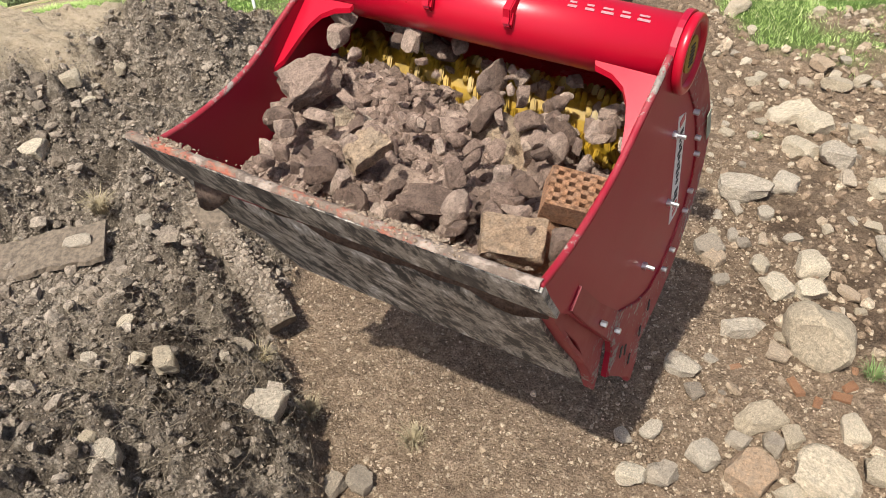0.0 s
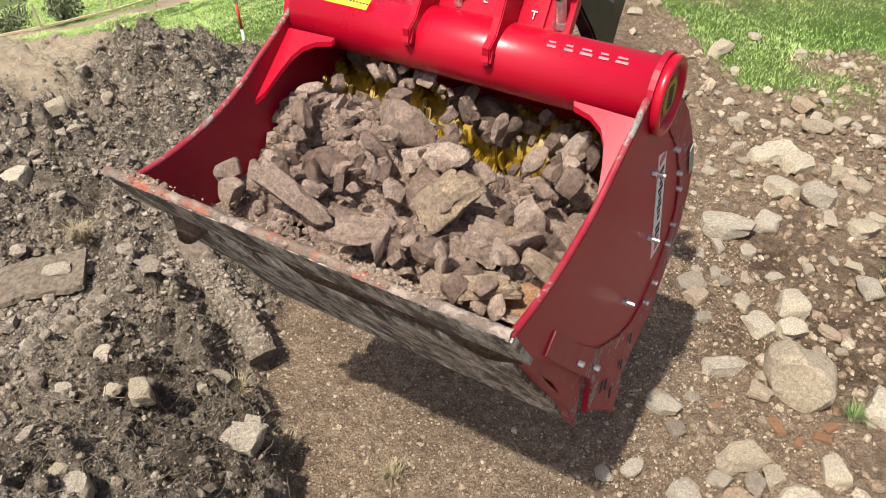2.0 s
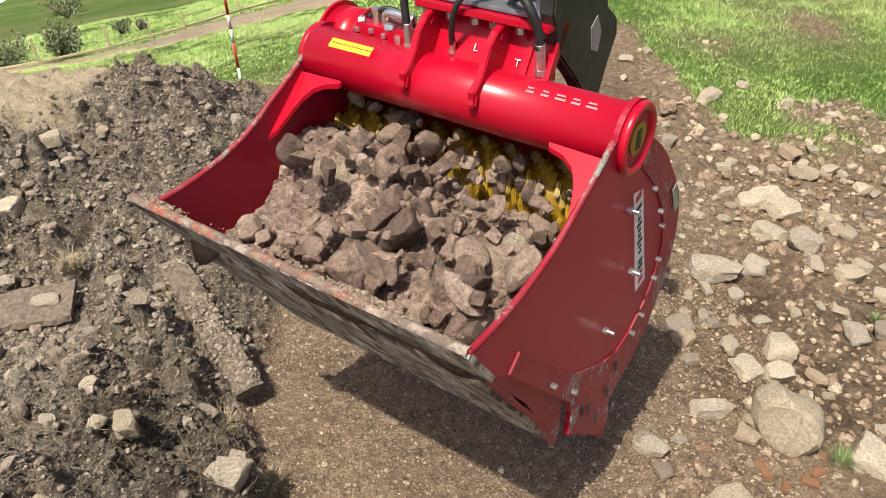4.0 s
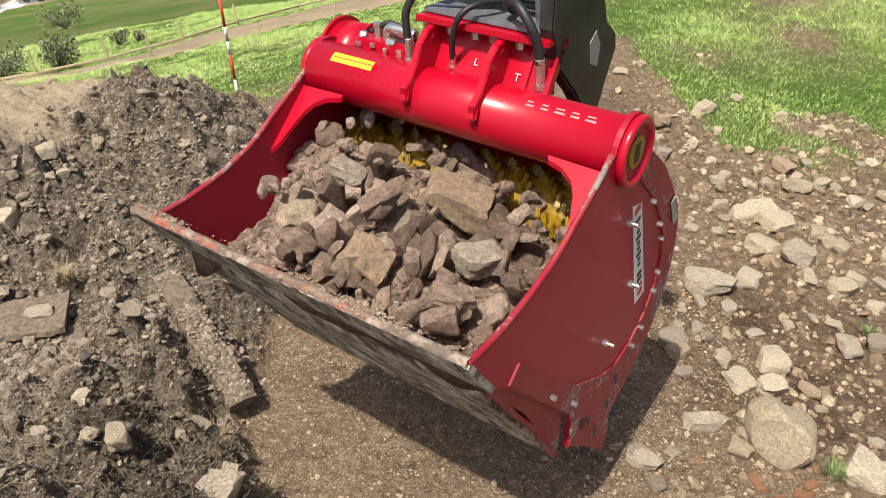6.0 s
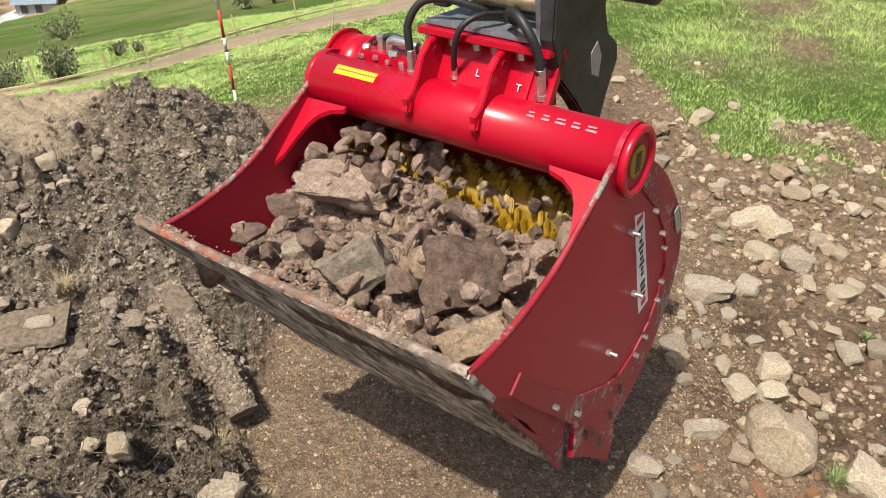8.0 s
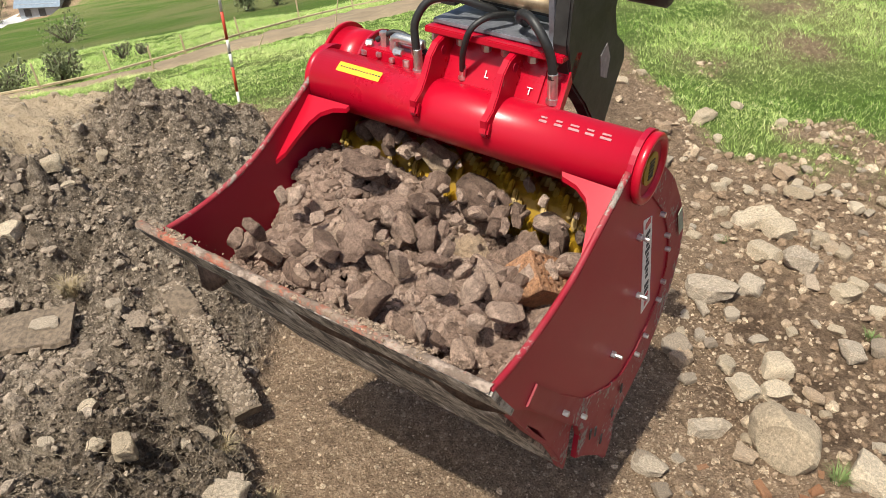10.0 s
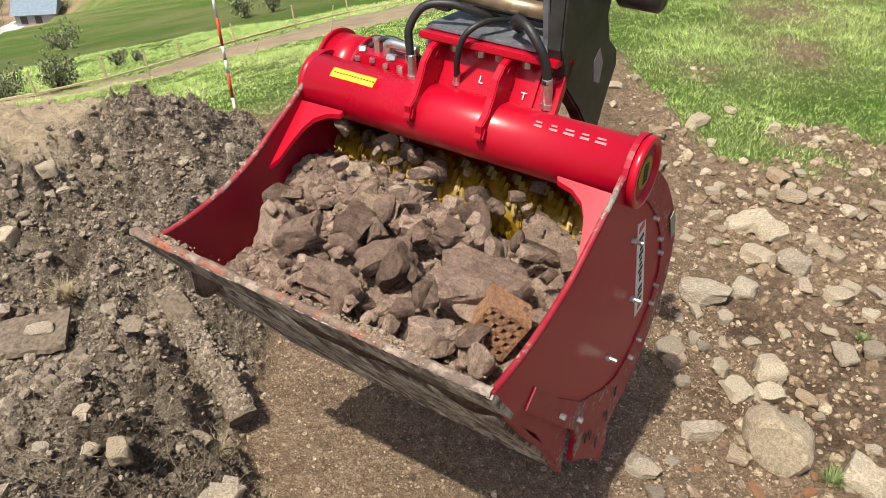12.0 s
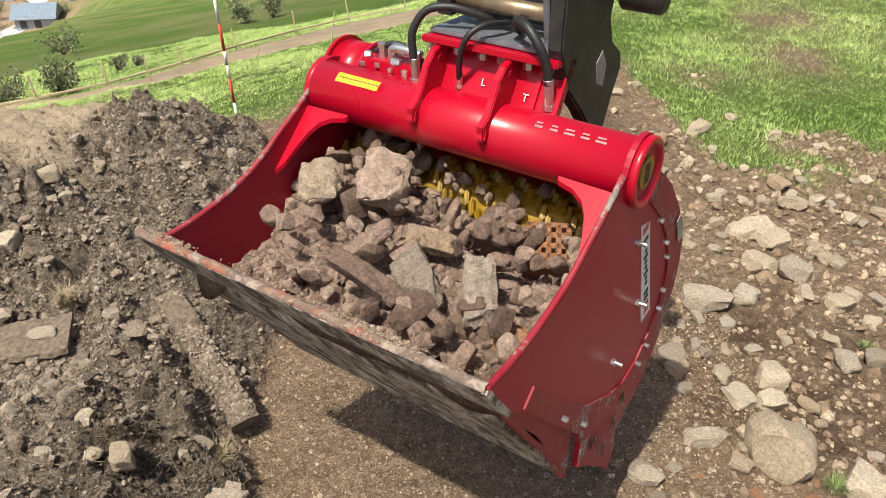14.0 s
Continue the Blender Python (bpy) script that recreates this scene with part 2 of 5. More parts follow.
def ground_material():
    m, t, b = nodes_of("site_ground")
    co = coords(t)
    a = t.nodes.new("ShaderNodeAttribute")
    a.attribute_name = "cover"
    sep = t.nodes.new("ShaderNodeSeparateColor")
    t.links.new(a.outputs["Color"], sep.inputs[0])
    grass, heap, sand = sep.outputs[0], sep.outputs[1], sep.outputs[2]
    n0, n1, n2, n3 = noise_node(t, 0.35, 3, 0.5, co), noise_node(t, 3.0, 6, 0.65, co), noise_node(t, 26, 6, 0.7, co), noise_node(t, 130, 4, 0.7, co)
    soil = ramp(t, n2, [(0.3, (0.18, 0.128, 0.088)), (0.52, (0.325, 0.238, 0.166)), (0.7, (0.5, 0.382, 0.275))])
    soil = mix(t, 0.6, soil, ramp(t, n1, [(0.35, (0.7, 0.66, 0.63)), (0.65, (1.2, 1.16, 1.12))]), "MULTIPLY")
    soil = mix(t, 0.6, soil, ramp(t, n3, [(0.36, (0.45, 0.43, 0.41)), (0.64, (1.6, 1.56, 1.5))]), "MULTIPLY")
    dark = ramp(t, n2, [(0.32, (0.09, 0.07, 0.052)), (0.52, (0.25, 0.2, 0.152)), (0.68, (0.52, 0.435, 0.345))])
    dark = mix(t, 0.55, dark, ramp(t, n3, [(0.36, (0.45, 0.45, 0.45)), (0.64, (1.6, 1.58, 1.55))]), "MULTIPLY")
    tan = ramp(t, n2, [(0.3, (0.5, 0.38, 0.25)), (0.7, (0.7, 0.56, 0.4))])
    green = ramp(t, n2, [(0.3, (0.065, 0.115, 0.02)), (0.55, (0.11, 0.185, 0.036)), (0.75, (0.18, 0.24, 0.07))])
    green = mix(t, 0.7, green, ramp(t, n1, [(0.35, (0.75, 0.8, 0.7)), (0.68, (1.25, 1.15, 1.1))]), "MULTIPLY")
    dry = mix(t, ramp(t, n0, [(0.4, (0, 0, 0)), (0.6, (0.55, 0.55, 0.55))]), green, (0.25, 0.23, 0.105))
    col = mix(t, heap, soil, dark)
    darken = maths(t, "MULTIPLY", a.outputs["Alpha"], ramp(t, n1, [(0.36, (1, 1, 1)), (0.62, (0.3, 0.3, 0.3))]))
    col = mix(t, darken, col, mix(t, 1.0, col, (0.5, 0.47, 0.45), "MULTIPLY"))
    col = mix(t, sand, col, tan)
    col = mix(t, grass, col, dry)
    t.links.new(col, b.inputs["Base Color"])
    b.inputs["Roughness"].default_value = 0.95
    b.inputs["Specular IOR Level"].default_value = 0.15
    bump(t, b, maths(t, "ADD", n2, maths(t, "MULTIPLY", n3, 0.5)), 1.0, 0.05)
    return m


def grass_material():
    m, t, b = nodes_of("grass_blades")
    rnd = t.nodes.new("ShaderNodeNewGeometry").outputs["Random Per Island"]
    col = ramp(t, rnd, [(0.0, (0.17, 0.275, 0.055)), (0.5, (0.27, 0.4, 0.1)), (0.8, (0.38, 0.49, 0.16)), (0.88, (0.52, 0.52, 0.29)), (1.0, (0.58, 0.56, 0.34))])
    co = coords(t)
    patch = ramp(t, noise_node(t, 1.1, 5, 0.65, co), [(0.42, (0, 0, 0)), (0.62, (0.75, 0.75, 0.75))])
    col = mix(t, patch, col, mix(t, 0.5, col, (0.5, 0.5, 0.26)))
    tuft = ramp(t, noise_node(t, 9, 3, 0.6, co), [(0.35, (1.05, 1.13, 0.98)), (0.65, (1.8, 1.76, 1.7))])
    col = mix(t, 1.0, col, tuft, "MULTIPLY")
    t.links.new(col, b.inputs["Base Color"])
    b.inputs["Roughness"].default_value = 0.65
    b.inputs["Specular IOR Level"].default_value = 0.2
    return m


GROUND, GRASS = ground_material(), grass_material()
TRACK = plain_material("dirt_track", (0.25, 0.19, 0.12), 0.95, 0, 3, 0.25, 0.4)


# ---- geometry helpers ----
def part(name, bm, material, parent, label="", smooth=False):
    """One bmesh as ONE mesh object under a thing or a part."""
    me = bpy.data.meshes.new(name)
    bm.normal_update()
    bm.to_mesh(me)
    bm.free()
    me.materials.append(material)
    if smooth:
        me.shade_smooth()
    ob = new(name, me)
    ob.parent = parent
    return tagged(ob, label)


def thing(name, label, category, group="", kind=""):
    return tagged(new(name), label, category, group, kind)


def box(sx, sy, sz, m=None, bevel=0.0):
    bm = bmesh.new()
    bmesh.ops.create_cube(bm, size=1.0)
    bmesh.ops.scale(bm, vec=(sx, sy, sz), verts=bm.verts)
    if bevel:
        bmesh.ops.bevel(bm, geom=list(bm.edges), offset=bevel, segments=2, affect="EDGES", clamp_overlap=True)
    if m is not None:
        bmesh.ops.transform(bm, matrix=m, verts=bm.verts)
    return bm


def rod(r, length, m=None, sides=24, r2=None, bevel=0.0):
    """A cylinder along local X, centred."""
    bm = bmesh.new()
    bmesh.ops.create_cone(bm, cap_ends=True, segments=sides, radius1=r, radius2=r if r2 is None else r2, depth=length)
    if bevel:
        rim = [e for e in bm.edges if len(e.link_faces) == 2 and any(len(f.verts) > 4 for f in e.link_faces)]
        bmesh.ops.bevel(bm, geom=rim, offset=bevel, segments=2, affect="EDGES", clamp_overlap=True)
    bmesh.ops.rotate(bm, cent=(0, 0, 0), matrix=Matrix.Rotation(radians(90), 3, "Y"), verts=bm.verts)
    if m is not None:
        bmesh.ops.transform(bm, matrix=m, verts=bm.verts)
    return bm


def slab(profile, x0, x1, bevel=0.0):
    """A plate with a (y, z) outline, from x0 to x1."""
    bm = bmesh.new()
    vs = [bm.verts.new((x0, y, z)) for y, z in profile]
    f = bm.faces.new(vs)
    ex = bmesh.ops.extrude_face_region(bm, geom=[f])
    bmesh.ops.translate(bm, vec=(x1 - x0, 0, 0), verts=[v for v in ex["geom"] if isinstance(v, bmesh.types.BMVert)])
    bmesh.ops.recalc_face_normals(bm, faces=bm.faces)
    if bevel:
        rim = [e for e in bm.edges if any(len(g.verts) > 4 for g in e.link_faces)]
        bmesh.ops.bevel(bm, geom=rim, offset=bevel, segments=2, affect="EDGES", clamp_overlap=True)
    big = [g for g in bm.faces if len(g.verts) > 4]
    bmesh.ops.triangulate(bm, faces=big)
    return bm


def bent_sheet(line, thick, x0, x1, cuts=1):
    """A bent plate: a (y, z) centre line with thickness, from x0 to x1."""
    n = len(line)
    up = []
    for i in range(n):
        a, b = Vector(line[max(0, i - 1)]), Vector(line[min(n - 1, i + 1)])
        d = (b - a).normalized()
        up.append((line[i][0] - d.y * thick, line[i][1] + d.x * thick))
    return slab(list(line) + up[::-1], x0, x1)


def hose_mesh(points, r, sides=12, steps=10):
    """A round tube swept along a smooth line through points."""
    pts = [Vector(p) for p in points]
    line = []
    for i in range(len(pts) - 1):
        p0, p1, p2, p3 = pts[max(0, i - 1)], pts[i], pts[i + 1], pts[min(len(pts) - 1, i + 2)]
        for k in range(steps):
            u = k / steps
            line.append(0.5 * ((2 * p1) + (p2 - p0) * u + (2 * p0 - 5 * p1 + 4 * p2 - p3) * u * u + (3 * p1 - p0 - 3 * p2 + p3) * u ** 3))
    line.append(pts[-1])
    bm = bmesh.new()
    rings, side = [], None
    for i, p in enumerate(line):
        d = (line[min(len(line) - 1, i + 1)] - line[max(0, i - 1)]).normalized()
        side = d.orthogonal().normalized() if side is None else (side - d * side.dot(d)).normalized()
        other = d.cross(side)
        rings.append([bm.verts.new(p + (side * math.cos(a) + other * math.sin(a)) * r) for a in (2 * math.pi * k / sides for k in range(sides))])
    for a, b in zip(rings, rings[1:]):
        for k in range(sides):
            bm.faces.new((a[k], a[(k + 1) % sides], b[(k + 1) % sides], b[k]))
    bm.faces.new(rings[0][::-1])
    bm.faces.new(rings[-1])
    return bm


def arc(cy, cz, r, a0, a1, n):
    return [(cy + r * math.cos(radians(a0 + (a1 - a0) * k / n)), cz + r * math.sin(radians(a0 + (a1 - a0) * k / n))) for k in range(n + 1)]


def rock_mesh(name, seed, material, sub=3, cuts=9, blocky=0.0, rough=0.05):
    """An angular stone of about 1 m across, cut by random planes and roughened."""
    rng = random.Random(seed)
    bm = bmesh.new()
    bmesh.ops.create_icosphere(bm, subdivisions=sub, radius=0.62)
    planes = []
    if blocky:
        for ax in range(3):
            for s in (-1, 1):
                n = Vector((0, 0, 0))
                n[ax] = s
                n += Vector([rng.uniform(-1, 1) for _ in range(3)]) * 0.22 * (1.2 - blocky)
                planes.append((n.normalized(), rng.uniform(0.33, 0.41)))
    for _ in range(cuts):
        n = Vector([rng.gauss(0, 1) for _ in range(3)]).normalized()
        planes.append((n, rng.uniform(0.33, 0.5)))
    for v in bm.verts:
        for n, d in planes:
            o = v.co.dot(n) - d
            if o > 0:
                v.co -= n * o
    off = Vector((seed * 3.1, seed * 1.7, seed * 0.9))
    for v in bm.verts:
        v.co += v.co.normalized() * (noise.fractal(v.co * 3.5 + off, 0.9, 2.1, 4) * rough * 1.6 + noise.noise(v.co * 1.5 + off) * rough)
    me = bpy.data.meshes.new(name)
    bm.to_mesh(me)
    bm.free()
    me.materials.append(material)
    me.shade_smooth()
    me.set_sharp_from_angle(angle=radians(27))
    return me


def lattice(ix, iy, seed):
    h = (ix.astype(np.int64) * 374761393 + iy.astype(np.int64) * 668265263 + seed * 974711) & 0x7FFFFFFF
    h = ((h ^ (h >> 13)) * 1274126177) & 0x7FFFFFFF
    return ((h ^ (h >> 16)) & 0xFFFF) / 65535.0


def value_noise(x, y, seed):
    ix, iy = np.floor(x), np.floor(y)
    fx, fy = x - ix, y - iy
    fx, fy = fx * fx * (3 - 2 * fx), fy * fy * (3 - 2 * fy)
    a, b = lattice(ix, iy, seed), lattice(ix + 1, iy, seed)
    c, d = lattice(ix, iy + 1, seed), lattice(ix + 1, iy + 1, seed)
    return (a + (b - a) * fx) * (1 - fy) + (c + (d - c) * fx) * fy - 0.5


def fbm(x, y, scale, octaves, seed, gain=0.55):
    out, amp = 0, 1.0
    for k in range(octaves):
        out = out + value_noise(x * scale, y * scale, seed + k) * amp
        scale, amp = scale * 2.03, amp * gain
    return out


def step(a, b, v):
    u = np.clip((v - a) / (b - a), 0, 1)
    return u * u * (3 - 2 * u)


# ---- the ground: one sheet from the site to the horizon ----
def heap_mask(x, y):
    edge = -0.52 - 0.2 * (y - 1.6) + 0.22 * fbm(x, y, 1.3, 3, 5)
    return step(0.0, 0.12, edge - x) * step(5.45, 4.9, y + 0.25 * fbm(x, y, 1.1, 2, 9)) * step(0.35, 0.8, y + 0.3 * fbm(x, y, 1.2, 2, 8)) * step(-4.3, -3.7, x)


def heap_height(x, y):
    edge = -0.52 - 0.2 * (y - 1.6) + 0.22 * fbm(x, y, 1.3, 3, 5)
    rise = 0.5 * (1 - np.exp(-np.maximum(0, edge - x) / 0.55)) * step(5.5, 4.3, y) * step(-0.2, 0.9, y) * step(-4.8, -3.4, x)
    rise = rise + 0.09 * step(0.0, 0.1, edge - x) * step(5.3, 4.6, y) * step(0.3, 0.9, y) * step(-4.6, -3.6, x)
    dip = 0.16 * np.exp(-((x + 1.75) ** 2 / 0.25 + (y - 2.35) ** 2 / 0.08))
    return rise * (1 + 0.5 * fbm(x, y, 0.9, 2, 21)) - dip


def sand_mask(x, y):
    return step(-1.9, -2.2, x + 0.4 * fbm(x, y, 2, 3, 12)) * step(3.5, 3.9, y + 0.3 * (x + 2.4)) * heap_mask(x, y)


def dark_foot_mask(x, y):
    # blotchy darker zone round the near foot of the heap
    return np.clip(1.0 * np.exp(-((x + 0.85) ** 2 / 0.12 + (y - 1.7) ** 2 / 0.14)) + 0.5 * fbm(x, y, 4, 3, 77) * step(2.6, 2.0, y), 0, 0.9) * heap_mask(x, y)


def base_height(x, y):
    s = -0.6 * x + 0.8 * y
    t = np.clip(s - 4.2, 0, 115)
    hill = -0.29 * (np.sqrt(t * t + 1) - 1)
    over = np.interp(y, [30, 39.4, 54.8, 72.9, 101.6, 160], [-18.2, -21.9, -27.9, -34.4, -41.8, -57]) - x
    drop = np.clip(over, 0, 200) * 0.75 * step(20, 34, y)
    return np.maximum(hill - drop, -45.0)


def grass_mask(x, y):
    line = np.interp(x, [-30, -1.2, 0, 1.0, 1.35, 1.6, 1.8, 2.4, 4.0, 30], [5.15, 5.15, 5.6, 5.8, 5.7, 4.9, 4.15, 3.9, 3.6, 3.2])
    bare = 0
    for bx, by, r, deep in ((2.8, 6.1, 0.3, 0.75), (1.95, 5.75, 0.28, 0.6), (3.0, 7.2, 0.45, 0.7), (2.75, 4.4, 0.3, 0.35)):
        bare = bare + deep * np.exp(-((x - bx) ** 2 + (y - by) ** 2) / (r * r))
    return step(-0.25, 0.45, y - line - 0.1 + 1.3 * fbm(x, y, 1.7, 4, 33)) * (1 - np.clip(bare * (1 + 1.4 * fbm(x, y, 4, 3, 35)), 0, 0.9))


def height(x, y):
    near = step(40, 8, np.hypot(x, y))
    h = base_height(x, y) + heap_height(x, y)
    m = heap_mask(x, y)
    h = h + step(0.9, 1.5, x) * step(3.0, 3.8, y) * (1 - grass_mask(x, y)) * near * (0.07 * fbm(x, y, 3.5, 4, 44) + 0.05 * np.abs(fbm(x, y, 11, 3, 46)))
    h = h + near * (1 - m) * (0.035 * fbm(x, y, 2.2, 5, 50) + 0.02 * fbm(x, y, 14, 3, 60))
    h = h + m * ((1 - 0.7 * sand_mask(x, y)) * (0.18 * fbm(x, y, 3.0, 3, 70) + 0.2 * np.abs(fbm(x, y, 6.5, 3, 80)) + 0.15 * np.abs(fbm(x, y, 13, 2, 83)) - 0.135) + 0.045 * np.abs(fbm(x, y, 27, 2, 90)))
    # the beds of the sloping plank and of the flat board
    along, across = (x + 0.955) * 0.616 - (y - 2.40) * 0.788, (x + 0.955) * 0.788 + (y - 2.40) * 0.616
    bed = step(0.15, 0.09, np.abs(across)) * step(0.42, 0.34, np.abs(along))
    h = h * (1 - bed) + np.minimum(h, 0.18 - along * 0.344) * bed
    bed = step(0.55, 0.1, np.abs(y - 2.2)) * step(0.45, 0.2, np.abs(x + 1.6))
    h = h * (1 - bed) + np.minimum(h, 0.31 + 0.1 * np.abs(fbm(x, y, 9, 2, 97)) * step(0.1, 0.3, np.abs(y - 2.33))) * bed
    return h + (1 - near) * 0.6 * fbm(x, y, 0.12, 3, 40)


def graded(lo, hi, gap, far, growth=1.16):
    mid = np.arange(lo, hi, gap)
    out, d = [], gap
    p = hi
    while p < far:
        d *= growth
        p += d
        out.append(p)
    out2, d, p = [], gap, lo
    while p > -far:
        d *= growth
        p -= d
        out2.append(p)
    return np.array(out2[::-1] + list(mid) + out)


def build_ground():
    xs, ys = graded(-3.2, 3.0, 0.017, 2500), graded(0.9, 5.6, 0.017, 2500)
    gx, gy = np.meshgrid(xs, ys)
    gz = height(gx, gy)
    nx, ny = len(xs), len(ys)
    verts = np.stack([gx, gy, gz], -1).reshape(-1, 3)
    i = (np.arange(ny - 1)[:, None] * nx + np.arange(nx - 1)[None, :]).ravel()
    quads = np.stack([i, i + 1, i + nx + 1, i + nx], -1)
    me = bpy.data.meshes.new("ground")
    me.from_pydata(verts, [], quads)
    me.shade_smooth()
    g, h = grass_mask(gx, gy) * step(-44, -40, gz), heap_mask(gx, gy)
    sand = sand_mask(gx, gy)
    # a round darker spot in the soil right of the bucket
    dark_spot = np.exp(-((gx - 1.45) ** 2 / 0.3 + (gy - 2.5) ** 2 / 0.3))
    col = np.stack([g * (1 - h * 0.9), h, sand, np.clip(dark_spot * 1.3 + 1.2 * dark_foot_mask(gx, gy) + 0.12 + 0.5 * fbm(gx, gy, 1.7, 3, 66), 0, 1)], -1).reshape(-1, 4)
    at = me.color_attributes.new("cover", "FLOAT_COLOR", "POINT")
    at.data.foreach_set("color", col.astype(np.float32).ravel())
    me.materials.append(GROUND)
    return tagged(new("ground", me), "brown stony soil with a dark heap, running into green grass", "ground", kind="structure")


ground = build_ground()


def ground_z(x, y):
    return float(height(np.array([float(x)]), np.array([float(y)]))[0])


def lumps(name, x, y, size, material, label, category, seed, sink=0.3, squash=(0.6, 1.0), z=None):
    """Many small angular bits, joined in one mesh."""
    rng = np.random.default_rng(seed)
    bm = bmesh.new()
    bmesh.ops.create_icosphere(bm, subdivisions=1, radius=0.5)
    bm.verts.ensure_lookup_table()
    base = np.array([v.co[:] for v in bm.verts])
    faces = np.array([[v.index for v in f.verts] for f in bm.faces])
    bm.free()
    small = np.array([[0.0, 0, 0.5], [0.45, 0.1, 0.1], [-0.1, 0.45, 0.12], [-0.45, -0.08, 0.1], [0.08, -0.45, 0.1], [0.2, 0.22, -0.4], [-0.25, -0.2, -0.4]])
    sfaces = np.array([[0, 1, 2], [0, 2, 3], [0, 3, 4], [0, 4, 1], [5, 2, 1], [5, 1, 4], [6, 3, 2], [6, 4, 3], [6, 2, 5], [6, 5, 4]])
    z = height(x, y) if z is None else z
    vs, fs, off = [], [], 0
    for b0, f0, pick in ((base, faces, size > 0.016), (small, sfaces, size <= 0.016)):
        n, k = int(pick.sum()), len(b0)
        if not n:
            continue
        s = size[pick]
        q, _ = np.linalg.qr(rng.normal(size=(n, 3, 3)))
        p = b0[None] * (1 + rng.uniform(-0.3, 0.3, (n, k, 1))) * s[:, None, None] * rng.uniform(0.55, 1.3, (n, 1, 3))
        p = np.einsum("nij,nkj->nki", q, p)
        p[:, :, 2] *= rng.uniform(*squash, n)[:, None]
        p += np.stack([x[pick], y[pick], z[pick] + s * (0.5 - sink) * 0.6], -1)[:, None]
        vs.append(p.reshape(-1, 3))
        fs.append((f0[None] + (np.arange(n) * k)[:, None, None]).reshape(-1, 3) + off)
        off += n * k
    me = bpy.data.meshes.new(name)
    me.from_pydata(np.concatenate(vs), [], np.concatenate(fs))
    me.materials.append(material)
    return tagged(new(name, me), label, category, kind="stuff")


def build_scatter():
    rng = np.random.default_rng(7)
    # gravel over the open soil
    n = 26000
    x, y = rng.uniform(-1.4, 3.0, n), rng.uniform(1.0, 5.8, n)
    right = step(0.5, 1.3, x - 0.15 * (y - 2))
    patch = step(-0.25, 0.3, fbm(x, y, 2.0, 3, 15))
    keep = (heap_mask(x, y) < 0.3) & (grass_mask(x, y) < 0.6) & (rng.random(n) < 0.25 + 0.75 * right * patch)
    x, y, right = x[keep], y[keep], right[keep]
    size = np.exp(rng.normal(-4.7, 0.5, len(x))) * (0.8 + 0.9 * right)
    lumps("gravel", x, y, np.clip(size, 0.004, 0.07), GRAVEL, "loose pale gravel scattered on brown soil", "gravel", 1)
    n = 36000
    x, y = rng.uniform(-0.95, 1.3, n), rng.uniform(1.1, 3.4, n)
    k = heap_mask(x, y) < 0.3
    lumps("fine_gravel", x[k], y[k], np.exp(rng.normal(-4.85, 0.4, n))[k], GRAVEL, "fine sifted grit lying under the bucket", "gravel", 2)
    n = 900
    x, y = rng.uniform(0.75, 2.9, n), rng.uniform(1.4, 4.9, n)
    k = (grass_mask(x, y) < 0.5) & (x > 0.75 + 0.16 * (y - 1.5)) & (rng.random(n) < 0.35 + 0.65 * step(2.4, 3.4, y))
    lumps("stone_rubble", x[k], y[k], np.clip(np.exp(rng.normal(-3.2, 0.35, n)), 0.02, 0.09)[k], GRAVEL, "broken pale stone pieces strewn over the soil", "stone rubble", 4, 0.35)
    # clods and stones of the heap
    n = 120000
    x, y = rng.uniform(-3.0, -0.3, n), rng.uniform(1.0, 5.5, n)
    k = (heap_mask(x, y) > 0.4) & (sand_mask(x, y) < rng.random(n) * 0.9 + 0.05)
    cluster = step(-0.25, 0.3, fbm(x, y, 2.6, 3, 101))
    big = rng.random(n) < 0.015 + 0.05 * cluster
    size = np.clip(np.exp(rng.normal(-4.75, 0.4, n)) * np.where(big, 3.3, 1.0), 0.004, 0.085)[k]
    x, y = x[k], y[k]
    in_dark_foot = dark_foot_mask(x, y) > rng.random(len(x))
    lumps("moist_clods", x[in_dark_foot], y[in_dark_foot], size[in_dark_foot], BLACK_CLODS, "black earth clods at the foot of the heap", "earth heap", 6, 0.25)
    x, y, size, k = x[~in_dark_foot], y[~in_dark_foot], size[~in_dark_foot], slice(None)
    lumps("earth_clods", x[k], y[k], size, CLODS, "dark crumbling earth clods and broken stone in a heap", "earth heap", 3, 0.25)


build_scatter()


